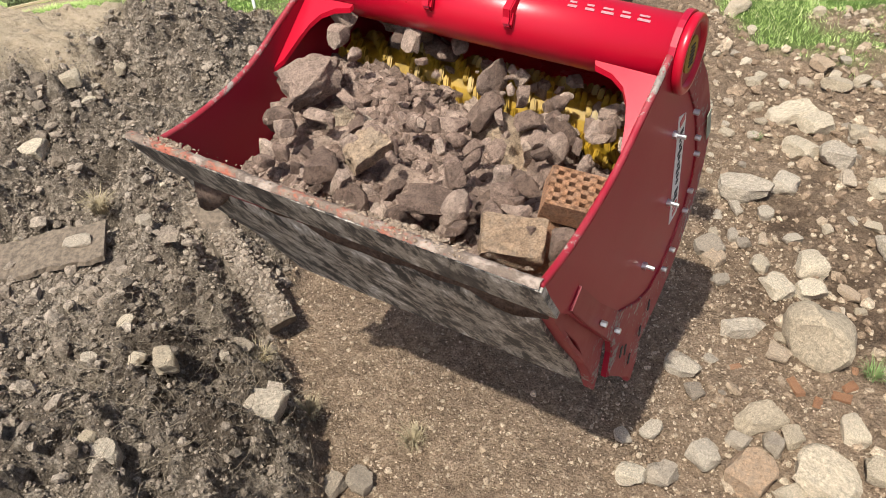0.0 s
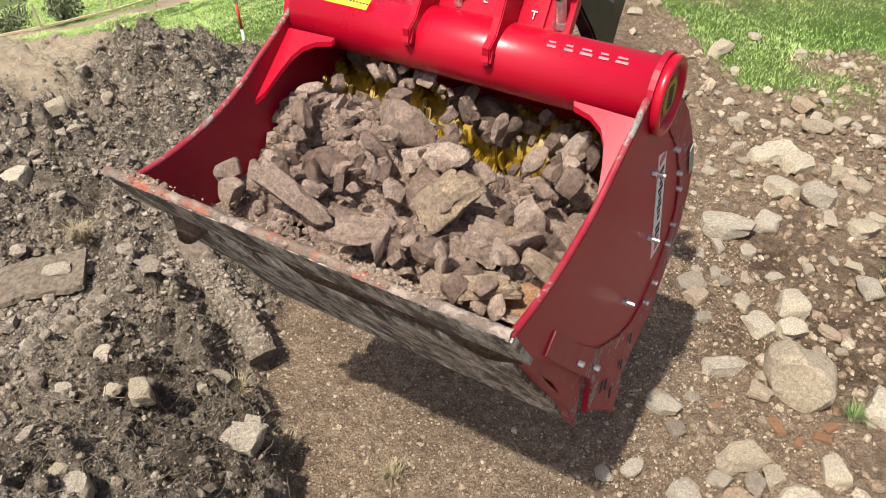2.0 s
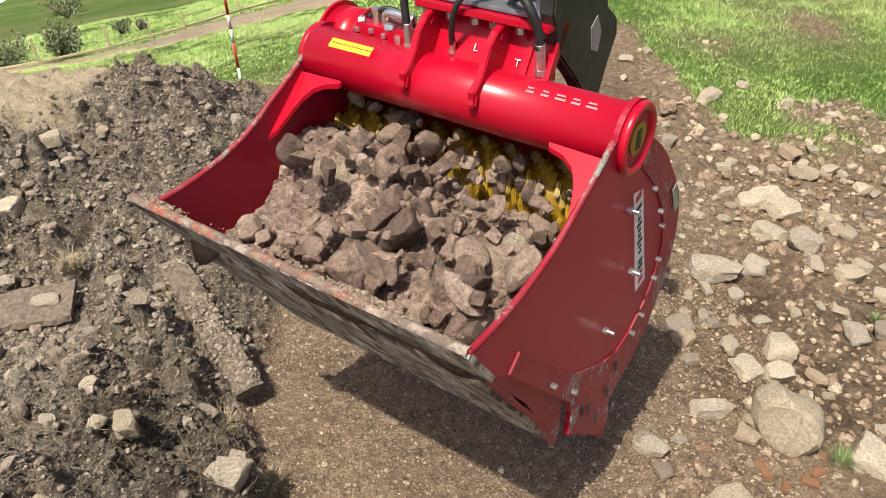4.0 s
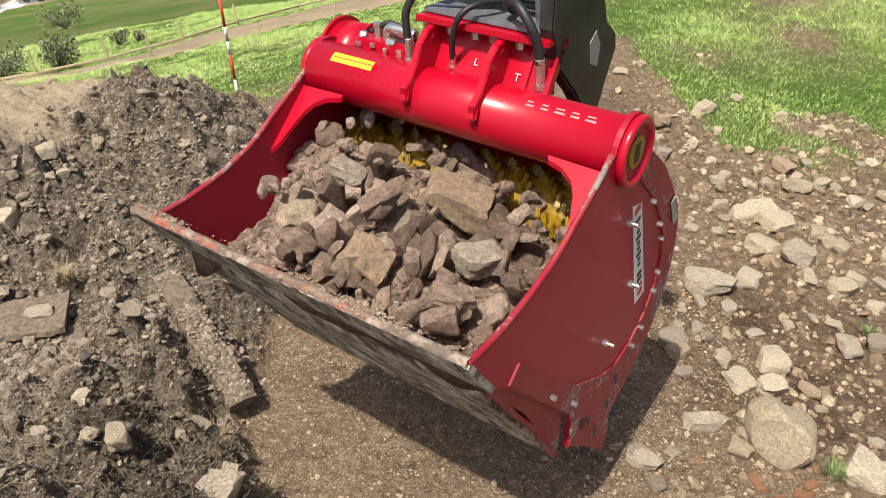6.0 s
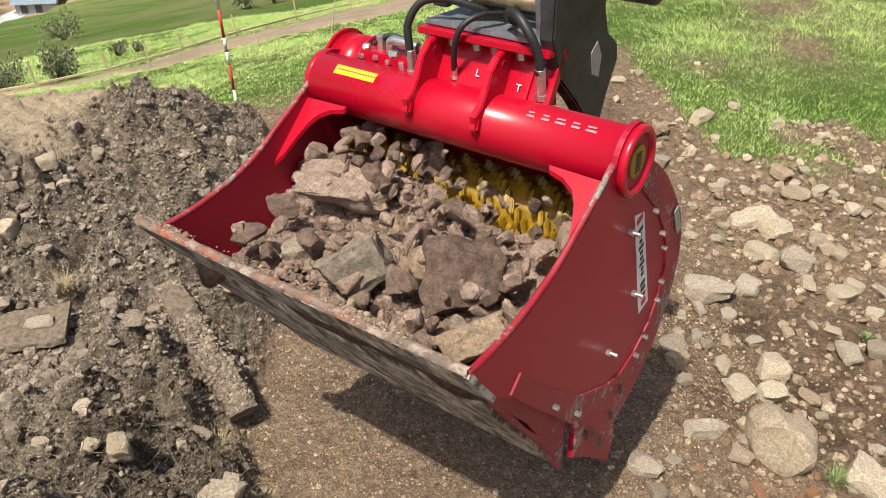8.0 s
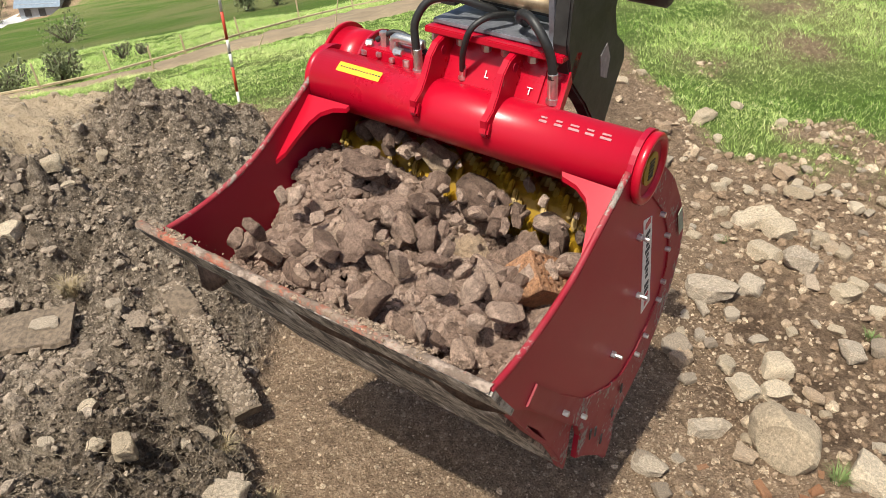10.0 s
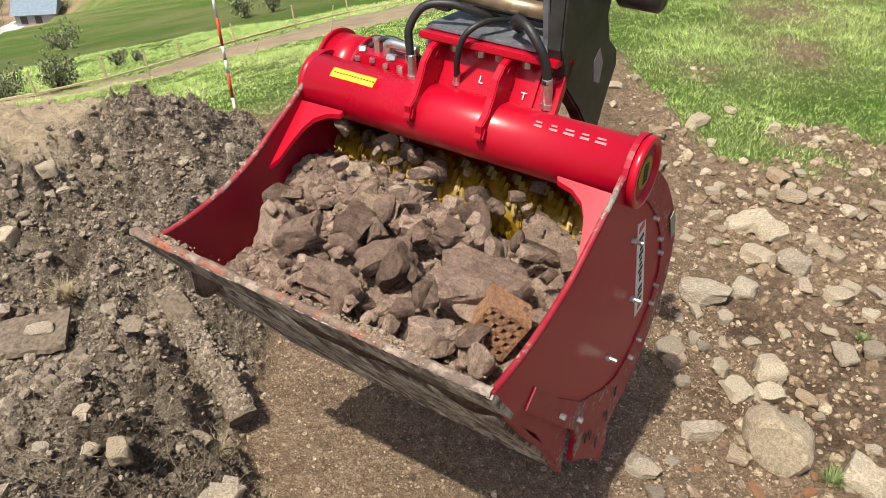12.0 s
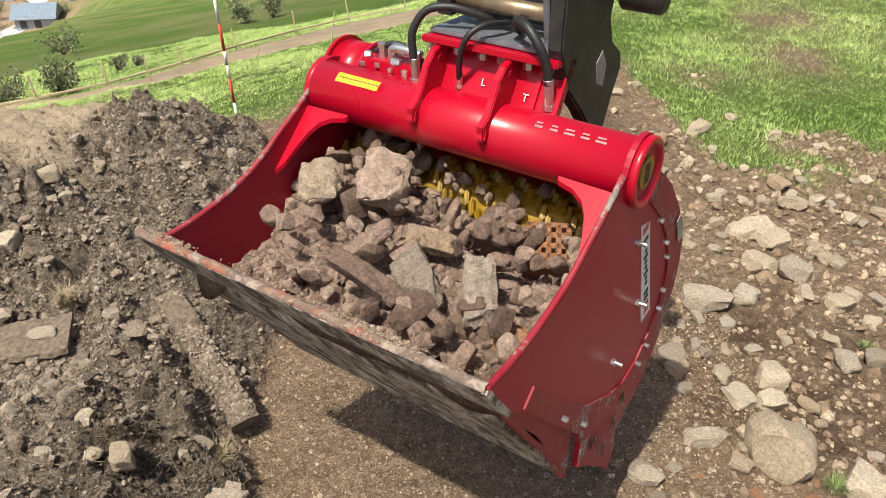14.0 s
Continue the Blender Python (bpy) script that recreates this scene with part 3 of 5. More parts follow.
def build_grass():
    rng = np.random.default_rng(11)
    n = 800000
    x, y = rng.uniform(-6.5, 5.5, n), rng.uniform(3.2, 12.5, n)
    d = np.hypot(x, y)
    m = grass_mask(x, y) * (1 - heap_mask(x, y))
    clump = 0.5 + 0.55 * step(-0.3, 0.3, fbm(x, y, 1.6, 4, 91))
    track = (y > np.interp(x, [-4.75, -4.11, -3.13, -2.19, -1.17, -0.16, 1.2, 3.0], [7.4, 7.5, 7.55, 8.3, 8.95, 9.45, 9.9, 10.3])) & (y < np.interp(x, [-4.9, -4.1, -3.3, -2.5, -1.75, -0.7, 1.0, 3.0], [7.6, 7.75, 8.1, 9.5, 10.35, 10.85, 11.3, 11.6]))
    keep = ~track & (rng.random(n) < m * clump) & (np.abs(np.arctan2(x, y)) < 0.68)
    x, y, d = x[keep], y[keep], d[keep]
    z = height(x, y)
    n = len(x)
    tall = step(-0.3, 0.5, fbm(x, y, 1.4, 3, 95))
    ln = rng.uniform(0.014, 0.034, n) * (0.55 + 1.0 * tall)
    wd = rng.uniform(0.0006, 0.0013, n) * (1 + 0.13 * d)
    a = rng.uniform(0, 2 * np.pi, n)
    b = rng.uniform(0, 2 * np.pi, n)
    lean = rng.uniform(0.3, 1.6, n) * ln
    cx, cy = np.cos(a) * wd, np.sin(a) * wd
    v = np.empty((n, 3, 3))
    v[:, 0] = np.stack([x - cx, y - cy, z - 0.006], -1)
    v[:, 1] = np.stack([x + cx, y + cy, z - 0.006], -1)
    v[:, 2] = np.stack([x + np.cos(b) * lean, y + np.sin(b) * lean, z + ln], -1)
    tris = np.arange(n * 3).reshape(-1, 3)
    me = bpy.data.meshes.new("grass")
    me.from_pydata(v.reshape(-1, 3), [], tris)
    me.materials.append(GRASS)
    tagged(new("grass", me), "short green meadow grass with dry blades", "grass", kind="stuff")


build_grass()


# ---- the screening bucket ----
HALF, LEFT = 0.55, -0.478
BACK = [(0.13, -0.045), (0.205, -0.10), (0.281, -0.165), (0.378, -0.281), (0.445, -0.375), (0.478, -0.465), (0.484, -0.545), (0.474, -0.621), (0.445, -0.705), (0.395, -0.785), (0.311, -0.875), (0.22, -0.925), (0.15, -0.95)]
FRONT = [(-0.058, 0.01), (-0.12, -0.03), (-0.202, -0.075), (-0.304, -0.131), (-0.38, -0.158), (-0.46, -0.178), (-0.545, -0.191), (-0.632, -0.195), (-0.678, -0.192)]
TUBE_R = 0.085


def build_bucket():
    bucket = thing("screening_bucket", "bright red steel screening bucket with yellow rotors, scraped muddy lip", "excavator bucket")
    outline = FRONT + [(-0.655, -0.235), (-0.606, -0.312), (-0.529, -0.378), (-0.36, -0.565), (-0.196, -0.745), (-0.178, -0.80), (-0.185, -0.89), (-0.15, -0.915), (-0.06, -1.0), (0.03, -1.09), (0.069, -1.145), (0.095, -1.11), (0.103, -1.061), (0.095, -0.985)]
    outline += BACK[::-1]
    outline += arc(0.035, -0.015, 0.098, 5, 165, 12)
    for side in (-1, 1):
        x0, x1 = (HALF - 0.016, HALF) if side > 0 else (LEFT, LEFT + 0.016)
        plate = part("side_plate", slab(outline, x0, x1, 0.002), RED_PLATE, bucket, "dusty red side plate")
        xo = HALF if side > 0 else LEFT
        # raised rim plate along the back and the heel
        inner = [(0.11, -0.135), (0.17, -0.19), (0.24, -0.26), (0.304, -0.351), (0.35, -0.44), (0.369, -0.53), (0.345, -0.625), (0.29, -0.70), (0.2, -0.755), (0.1, -0.775), (0.0, -0.745), (-0.174, -0.648), (-0.351, -0.48), (-0.491, -0.325)]
        low = [(-0.535, -0.362), (-0.445, -0.468), (-0.36, -0.562), (-0.2, -0.738), (-0.178, -0.80), (-0.185, -0.885), (-0.15, -0.91), (0.03, -1.083), (0.069, -1.136), (0.1, -1.06), (0.09, -0.98)]
        band = inner + low + BACK[::-1]
        part("rim_plate", slab(band, min(xo, xo + side * 0.006), max(xo, xo + side * 0.006), 0.0015), RED_WORN if side > 0 else RED, plate, "red rim plate with scratched paint")
        if side > 0:
            wedge = [(-0.605, -0.318), (-0.53, -0.34), (-0.36, -0.535), (-0.19, -0.72), (-0.205, -0.765), (-0.208, -0.86), (-0.222, -0.915), (-0.262, -0.83), (-0.42, -0.56), (-0.53, -0.425)]
            part("wear_wedge", slab(wedge, xo - 0.05, xo - 0.017, 0.002), RED_WORN, plate, "scraped red corner plate")
        # edge bead along the mouth
        bead = hose_mesh([(xo - side * 0.008, y - 0.004, z + 0.003) for y, z in FRONT], 0.0085, 8, 4)
        part("edge_bead", bead, RED_WORN, plate, "thick red plate edge", True)
        for y, z in ((0.199, -0.24), (0.278, -0.356), (0.308, -0.423), (0.325, -0.558), (0.312, -0.621), (0.246, -0.724), (0.188, -0.759), (-0.20, -0.69), (-0.33, -0.56)):
            bm = rod(0.0085, 0.016, pose(xo + side * 0.016, y, z), 6, None, 0.001)
            part("bolt", bm, SILVER, plate, "zinc-plated bolt")
        for y, z in ((0.063, -0.242), (0.136, -0.491), (-0.005, -0.614)):
            bm = rod(0.0065, 0.036, pose(xo + side * 0.015, y, z), 10)
            extra = rod(0.011, 0.012, pose(xo + side * 0.006, y, z), 6)
            me = bpy.data.meshes.new("tmp")
            extra.to_mesh(me)
            bm.from_mesh(me)
            extra.free()
            bpy.data.meshes.remove(me)
            part("stud", bm, SILVER, plate, "long zinc-plated stud with a nut")
        # slotted holes as solid dark boxes, their inner shade put into the colour
        for y, z, a in ((0.10, -0.835, 60), (-0.08, -0.865, 55), (-0.02, -0.955, 50), (0.05, -0.9, 58), (-0.12, -0.84, 50)):
            part("slot_mark", box(0.003, 0.042, 0.012, pose(xo + side * 0.0125, y, z, a + 40), 0.001), INK, plate, "dark box in place of a slotted hole")
        # tube end: proud ring with a yellow disc sunk in it
        ring = bmesh.new()
        prof = [(0.090, 0.0), (0.094, 0.004), (0.094, 0.018), (0.090, 0.022), (0.080, 0.022), (0.075, 0.018), (0.070, 0.002)]
        loops = []
        for k in range(40):
            a = 2 * math.pi * k / 40
            loops.append([ring.verts.new((xo + side * h, 0.035 + r * math.cos(a), -0.015 + r * math.sin(a))) for r, h in prof])
        for k in range(40):
            p, q = loops[k], loops[(k + 1) % 40]
            for j in range(len(prof) - 1):
                ring.faces.new((p[j], p[j + 1], q[j + 1], q[j]))
        bmesh.ops.recalc_face_normals(ring, faces=ring.faces)
        end = part("end_ring", ring, RED, bucket, "red ring round the tube end", True)
        part("disc", rod(0.0715, 0.006, pose(xo + side * 0.008, 0.035, -0.015), 36), RED_PLATE, end)
        part("disc_badge", rod(0.044, 0.004, pose(xo + side * 0.013, 0.035, -0.015), 30), SHADED_YELLOW, end, "round yellow badge")
        for k in range(6):
            bm = box(0.003, 0.03, 0.004, pose(xo + side * 0.0155, 0.035, -0.04 + 0.0095 * k))
            part("badge_bar", bm, INK, end)
        # corner gusset between tube and side plate
        g = [(0.0, 0.0), (0.155, 0.004), (0.15, -0.008), (0.105, -0.02), (0.07, -0.045), (0.05, -0.08), (0.035, -0.13), (0.02, -0.20), (0.0, -0.235)]
        bm = bmesh.new()
        fr = []
        for off in (0.0, 0.014):
            row = []
            for u, w in g:
                yy = -0.083 - 0.62 * (-w) * 1.15
                zz = -0.028 + w * 0.62
                row.append(bm.verts.new((xo - side * (0.016 + u), yy, zz - off)))
            fr.append(row)
        bm.faces.new(fr[0])
        bm.faces.new(fr[1][::-1])
        for k in range(len(g)):
            j = (k + 1) % len(g)
            bm.faces.new((fr[0][k], fr[0][j], fr[1][j], fr[1][k]))
        bmesh.ops.recalc_face_normals(bm, faces=bm.faces)
        bmesh.ops.triangulate(bm, faces=[f for f in bm.faces if len(f.verts) > 4])
        part("gusset", bm, RED, bucket, "curved red corner gusset")
    # sticker on the side plate
    st = slab([(0.088, -0.205), (0.150, -0.222), (0.266, -0.60), (0.203, -0.61)], HALF, HALF + 0.002)
    sticker = part("sticker", st, WHITE, bucket, "white lettered sticker on the side plate")
    d = Vector((0.115, -0.385)).normalized()
    q = Vector((d.y, -d.x))
    c0 = Vector((0.118, -0.213))
    ang = math.degrees(math.atan2(d.y, d.x))
    def bar(u, w, lu, lw, mat):
        c = c0 + d * u + q * w * -1
        part("print_bar", box(0.0012, lu, lw, pose(HALF + 0.0026, c.x, c.y, ang)), mat, sticker)
    bar(0.02, 0, 0.022, 0.034, RED)
    for k in range(9):
        bar(0.062 + k * 0.0235, 0.0, 0.014, 0.016 if k % 3 else 0.03, INK)
    for k in range(2):
        bar(0.292 + k * 0.025, 0.0, 0.017, 0.028, INK)
    bar(0.348, 0, 0.018, 0.028, RED)
    bar(0.378, 0, 0.02, 0.028, RED)
    part("sticker", slab([(0.36, -0.33), (0.385, -0.315), (0.44, -0.42), (0.41, -0.43)], HALF + 0.012, HALF + 0.014), plain_material("faded_green_label", (0.3, 0.33, 0.25), 0.6), bucket, "small faded green label")
    # tube
    tube = part("cross_tube", rod(TUBE_R, HALF - LEFT - 0.03, pose((HALF + LEFT) / 2, 0.01, -0.005), 56), RED, bucket, "glossy red round cross tube", True)
    def on_tube(x, a, lift=0.001):
        r = TUBE_R + lift
        return Matrix.Translation((x, 0.01 - r * math.cos(radians(a)), -0.005 + r * math.sin(radians(a)))) @ pose(0, 0, 0, 90 - a)
    bm = bmesh.new()
    rows = []
    for k in range(8):
        a = 46 + k * 3.0
        r = TUBE_R + 0.0012
        rows.append([bm.verts.new((x, 0.01 - r * math.cos(radians(a)), -0.005 + r * math.sin(radians(a)))) for x in (-0.375, -0.22)])
    for p, q2 in zip(rows, rows[1:]):
        bm.faces.new((p[0], p[1], q2[1], q2[0]))
    part("sticker", bm, STICKER_YELLOW, tube, "yellow warning strip", True)
    for k in range(14):
        part("print_bar", box(0.006, 0.004, 0.0008, on_tube(-0.362 + k * 0.0105, 57, 0.0018)), INK, tube)
    # worn pale lettering shapes
    for k, w in enumerate((0.022, 0.022, 0.03, 0.024, 0.03)):
        x = 0.292 + k * 0.043
        part("print_bar", box(w, 0.007, 0.0008, on_tube(x, 60, 0.0014)), WORN_WHITE, tube)
        part("print_bar", box(w * 0.8, 0.006, 0.0008, on_tube(x - 0.002, 68, 0.0014)), WORN_WHITE, tube)
    # lip, underside and back
    part("cutting_edge", bent_sheet([(-0.691, -0.196), (-0.655, -0.255), (-0.60, -0.335)], 0.016, -0.548, HALF), MUD_STEEL, bucket, "muddy grey cutting edge")
    lip = bmesh.new()
    rnd = random.Random(3)
    cols = []
    for k in range(111):
        x = -0.545 + k * (HALF + 0.54) / 110
        w = rnd.uniform(-0.0015, 0.0015) + 0.003 * noise.noise((x * 6, 0, 0))
        cols.append([lip.verts.new(c) for c in ((x, -0.694 + w, -0.190), (x, -0.690 + w, -0.178 + w), (x, -0.672, -0.180 + w), (x, -0.660 + w, -0.200), (x, -0.665, -0.225))])
    for p, q2 in zip(cols, cols[1:]):
        for j in range(4):
            lip.faces.new((p[j], p[j + 1], q2[j + 1], q2[j]))
    bmesh.ops.recalc_face_normals(lip, faces=lip.faces)
    part("lip", lip, LIP, bucket, "lip with scraped orange-red paint and dried mud", True)
    under = [(-0.592, -0.325), (-0.562, -0.40), (-0.515, -0.48), (-0.455, -0.565), (-0.39, -0.65), (-0.32, -0.755), (-0.26, -0.845), (-0.222, -0.908)]
    part("underside_plate", bent_sheet(under, 0.024, LEFT - 0.03, HALF - 0.051), MUD_STEEL, bucket, "mud-streaked underside plate")
    part("back_shell", bent_sheet([(0.03, -0.09), (0.10, -0.14)] + BACK[2:], 0.014, LEFT + 0.016, HALF - 0.016), RED, bucket, "red inner back shell")
    part("inner_floor", bent_sheet([(-0.655, -0.22), (-0.56, -0.37), (-0.44, -0.55), (-0.3, -0.74)], -0.01, LEFT + 0.016, HALF - 0.016), RED_WORN, bucket, "scraped inner floor plate")
    # rotors
    rotors = []
    for cy, cz in ((0.10, -0.30), (0.06, -0.52), (-0.06, -0.70)):
        bm = rod(0.082, HALF - LEFT - 0.05, pose((HALF + LEFT) / 2, 0, 0), 20)
        for k in range(40):
            x = -0.45 + k * 0.0244
            for j in range(7):
                a = j * 51.4 + k * 14
                m = pose(x, 0, 0, a, 0, 0) @ pose(0, 0, 0.088, 0, 8, 14)
                tooth = box(0.015, 0.045, 0.04, m, 0.004)
                me = bpy.data.meshes.new("tmp")
                tooth.to_mesh(me)
                bm.from_mesh(me)
                tooth.free()
                bpy.data.meshes.remove(me)
        r = part("rotor", bm, SHADED_YELLOW, bucket, "yellow toothed screening rotor")
        r.location = (0, cy, cz)
        rotors.append((r, cy, cz))
    # mounting: two lugs, stiffener wall, top plate
    lug = [(-0.088, 0.01), (-0.092, 0.055), (-0.06, 0.075), (-0.035, 0.11), (-0.012, 0.155), (0.02, 0.182), (0.07, 0.196), (0.32, 0.17), (0.34, -0.05), (0.03, -0.08)]
    for x in (-0.072, 0.152):
        part("mounting_lug", slab(lug, x - 0.011, x + 0.011, 0.003), RED, bucket, "thick red mounting lug")
        part("lug_toe", box(0.028, 0.022, 0.04, pose(x, -0.08, 0.03, -20), 0.006), RED, bucket, "dark red welded lug toe")
        part("lug_hole", rod(0.012, 0.026, pose(x, 0.045, 0.155), 16), RED_PLATE, bucket)
    wall = [(0.03, 0.05), (0.06, 0.055), (0.15, 0.19), (0.12, 0.20)]
    part("stiffener_wall", slab(wall, -0.13, 0.30), RED, bucket, "sloping red wall between the lugs")
    part("end_gusset", slab([(0.03, 0.07), (0.1, 0.18), (0.2, 0.17), (0.2, 0.0)], 0.225, 0.237, 0.002), RED, bucket)
    part("top_plate", box(0.42, 0.24, 0.018, pose(0.085, 0.165, 0.193, -4), 0.003), RED, bucket, "red top mounting plate")
    part("adapter_plate", box(0.41, 0.22, 0.014, pose(0.088, 0.185, 0.21, -4), 0.003), GREY_STEEL, bucket, "grey bolted adapter plate")
    for x in (-0.1, -0.02, 0.06, 0.12, 0.2, 0.26):
        part("bolt", rod(0.014, 0.02, pose(x, 0.07, 0.178, 0, 90), 6, None, 0.002), SILVER, bucket, "large zinc-plated bolt")
    # housing of the drive behind the tube
    drive = part("drive_drum", rod(0.105, 0.12, pose(-0.45, 0.15, -0.01), 40, None, 0.004), RED, bucket, "red drive drum", True)
    part("drum_flange", rod(0.118, 0.012, pose(-0.508, 0.15, -0.01), 40, None, 0.002), RED, drive)
    part("drum_flange", rod(0.125, 0.012, pose(-0.385, 0.16, -0.02), 40, None, 0.002), RED_PLATE, drive)
    part("deck", box(0.30, 0.20, 0.02, pose(-0.24, 0.13, 0.03, -6), 0.003), RED, bucket, "red deck behind the tube")
    valve = part("valve_block", box(0.19, 0.08, 0.05, pose(-0.27, 0.10, 0.068, -4), 0.004), RED, bucket, "red hydraulic valve block")
    rv = random.Random(8)
    for x, y, z, r, l in ((-0.345, 0.085, 0.075, 0.012, 0.02), (-0.31, 0.11, 0.085, 0.014, 0.05), (-0.275, 0.12, 0.088, 0.013, 0.03), (-0.235, 0.08, 0.072, 0.013, 0.03), (-0.22, 0.12, 0.085, 0.015, 0.06), (-0.19, 0.1, 0.07, 0.012, 0.03), (-0.3, 0.07, 0.055, 0.01, 0.014), (-0.355, 0.07, 0.05, 0.01, 0.014), (-0.25, 0.065, 0.05, 0.009, 0.014), (-0.2, 0.07, 0.045, 0.012, 0.03)):
        part("fitting", rod(r, l, pose(x, y - 0.01, z + 0.028, 0, rv.choice((0, 90, 65)), rv.choice((0, 20))), 6, None, 0.0015), SILVER, valve, "zinc-plated hydraulic fitting")
    part("fitting", hose_mesh([(-0.265, 0.09, 0.095), (-0.26, 0.09, 0.13), (-0.225, 0.09, 0.135), (-0.16, 0.09, 0.13)], 0.014), SILVER, valve, "zinc-plated bent pipe", True)
    part("cable", hose_mesh([(-0.33, 0.09, 0.11), (-0.28, 0.11, 0.138), (-0.22, 0.12, 0.125), (-0.15, 0.12, 0.08)], 0.008), RUBBER, valve, "", True)
    # hydraulic hoses
    hoses = (
        ([(-0.137, 0.03, 0.1), (-0.144, 0.03, 0.16), (-0.146, 0.035, 0.22), (-0.115, 0.06, 0.275), (-0.05, 0.09, 0.285), (0.01, 0.13, 0.262), (0.05, 0.18, 0.235)], 0.0115, ((-0.137, 0.03, 0.08), (-0.139, 0.03, 0.145))),
        ([(0.0, 0.045, 0.11), (0.012, 0.03, 0.17), (0.035, 0.03, 0.235), (0.065, 0.07, 0.262), (0.09, 0.15, 0.25)], 0.0085, ((-0.004, 0.052, 0.085), (0.002, 0.045, 0.12))),
        ([(0.272, 0.045, 0.15), (0.268, 0.04, 0.2), (0.25, 0.03, 0.25), (0.21, 0.04, 0.288), (0.165, 0.07, 0.29), (0.14, 0.1, 0.265), (0.13, 0.15, 0.235)], 0.0125, ((0.272, 0.055, 0.085), (0.272, 0.045, 0.165))),
    )
    for pts, r, (a, b) in hoses:
        hose = part("hydraulic_hose", hose_mesh(pts, r), RUBBER, bucket, "black rubber hydraulic hose", True)
        part("ferrule", hose_mesh([a, tuple((p + q3) / 2 for p, q3 in zip(a, b)), b], r * 1.12), SILVER, hose, "crimped steel ferrule", True)
        nut = rod(r * 1.45, r * 1.3, Matrix.Translation(a) @ pose(0, 0, 0, 0, 90), 6, None, 0.001)
        part("nut", nut, SILVER, hose)
    part("fitting", hose_mesh([(0.275, 0.055, 0.085), (0.285, 0.06, 0.06), (0.31, 0.062, 0.03), (0.33, 0.062, 0.02)], 0.01), SILVER, bucket, "steel elbow fitting", True)
    # painted port letters
    for text, x, y, z in (("L", 0.062, 0.06, 0.1), ("T", 0.195, 0.052, 0.088)):
        cu = bpy.data.curves.new("letter", "FONT")
        cu.body, cu.size, cu.extrude = text, 0.029, 0.0008
        tmp = new("tmp", cu)
        me = bpy.data.meshes.new_from_object(tmp)
        bpy.data.objects.remove(tmp)
        me.materials.append(WHITE)
        o = new("port_letter", me)
        o.parent = bucket
        o.matrix_basis = pose(x, y - 0.006, z, 59)
        tagged(o, "white painted port letter")
    return bucket, rotors


bucket, rotors = build_bucket()


def build_coupler():
    arm = thing("excavator_coupler", "black excavator quick coupler above the red bucket", "quick coupler")
    side = [(0.06, 0.235), (0.10, 0.12), (0.2, 0.02), (0.30, -0.10), (0.35, -0.11), (0.40, -0.01), (0.45, 0.07), (0.44, 0.12), (0.375, 0.17), (0.345, 0.25), (0.36, 0.30), (0.36, 0.62), (0.08, 0.62)]
    part("cheek_plate", slab(side, 0.255, 0.30, 0.006), BLACK, arm, "black scuffed cheek plate")
    part("cheek_plate", slab([(0.12, 0.25), (0.36, 0.25), (0.36, 0.62), (0.1, 0.62)], -0.12, -0.075, 0.006), BLACK, arm, "black scuffed cheek plate")
    part("cross_block", box(0.33, 0.14, 0.16, pose(0.09, 0.29, 0.31), 0.012), BLACK, arm)
    part("pin", rod(0.022, 0.33, pose(0.09, 0.16, 0.29), 24, None, 0.004), plain_material("bronze_pin", (0.33, 0.25, 0.16), 0.4, 0.7), arm, "worn bronze-coloured pin", True)
    part("pin", rod(0.05, 0.12, pose(0.36, 0.42, 0.30), 24, None, 0.006), BLACK, arm, "black pin boss", True)
    part("bracket", box(0.018, 0.012, 0.24, pose(0.235, 0.09, 0.33, 8), 0.002), GREY_STEEL, arm, "grey steel bracket")
    part("dirty_label", slab([(0.27, 0.14), (0.305, 0.165), (0.335, 0.115), (0.325, 0.055), (0.285, 0.075)], 0.30, 0.302), plain_material("dirty_label", (0.3, 0.28, 0.25), 0.8), arm, "dirty grey label")
    part("link", box(0.06, 0.06, 0.32, pose(0.30, 0.42, 0.44, 10, 10), 0.01), RED_PLATE, arm, "rust-red link bar")
    part("stick", box(0.2, 0.24, 1.9, pose(-0.06, -0.14, 1.42, 23.7, -7.8), 0.02), BLACK, arm, "black stick end")
    return arm


coupler = build_coupler()


# ---- stones lying about ----
STONES = {
    "P": [rock_mesh("stone", 100 + k, PALE_STONE, 3, (3, 9, 8, 9, 10)[k], (0.0, 0.4, 0.2, 0.5, 0.3)[k], 0.045) for k in range(5)],
    "G": [rock_mesh("stone", 120 + k, GREY_STONE, 3, 9, 0.3, 0.05) for k in range(5)],
    "B": [rock_mesh("brick_shard", 150 + k, TERRACOTTA, 2, 6, 0.7, 0.04) for k in range(3)],
    "T": [rock_mesh("stone", 140 + k, TAN_STONE, 3, 8, 0.3, 0.05) for k in range(4)],
}
STONE_LABELS = {"P": "pale weathered field stone lying on the soil", "G": "grey-brown angular stone lying on the soil", "T": "tan broken stone lying on the soil", "B": "broken orange brick shard lying on the soil"}
stone_count = 0


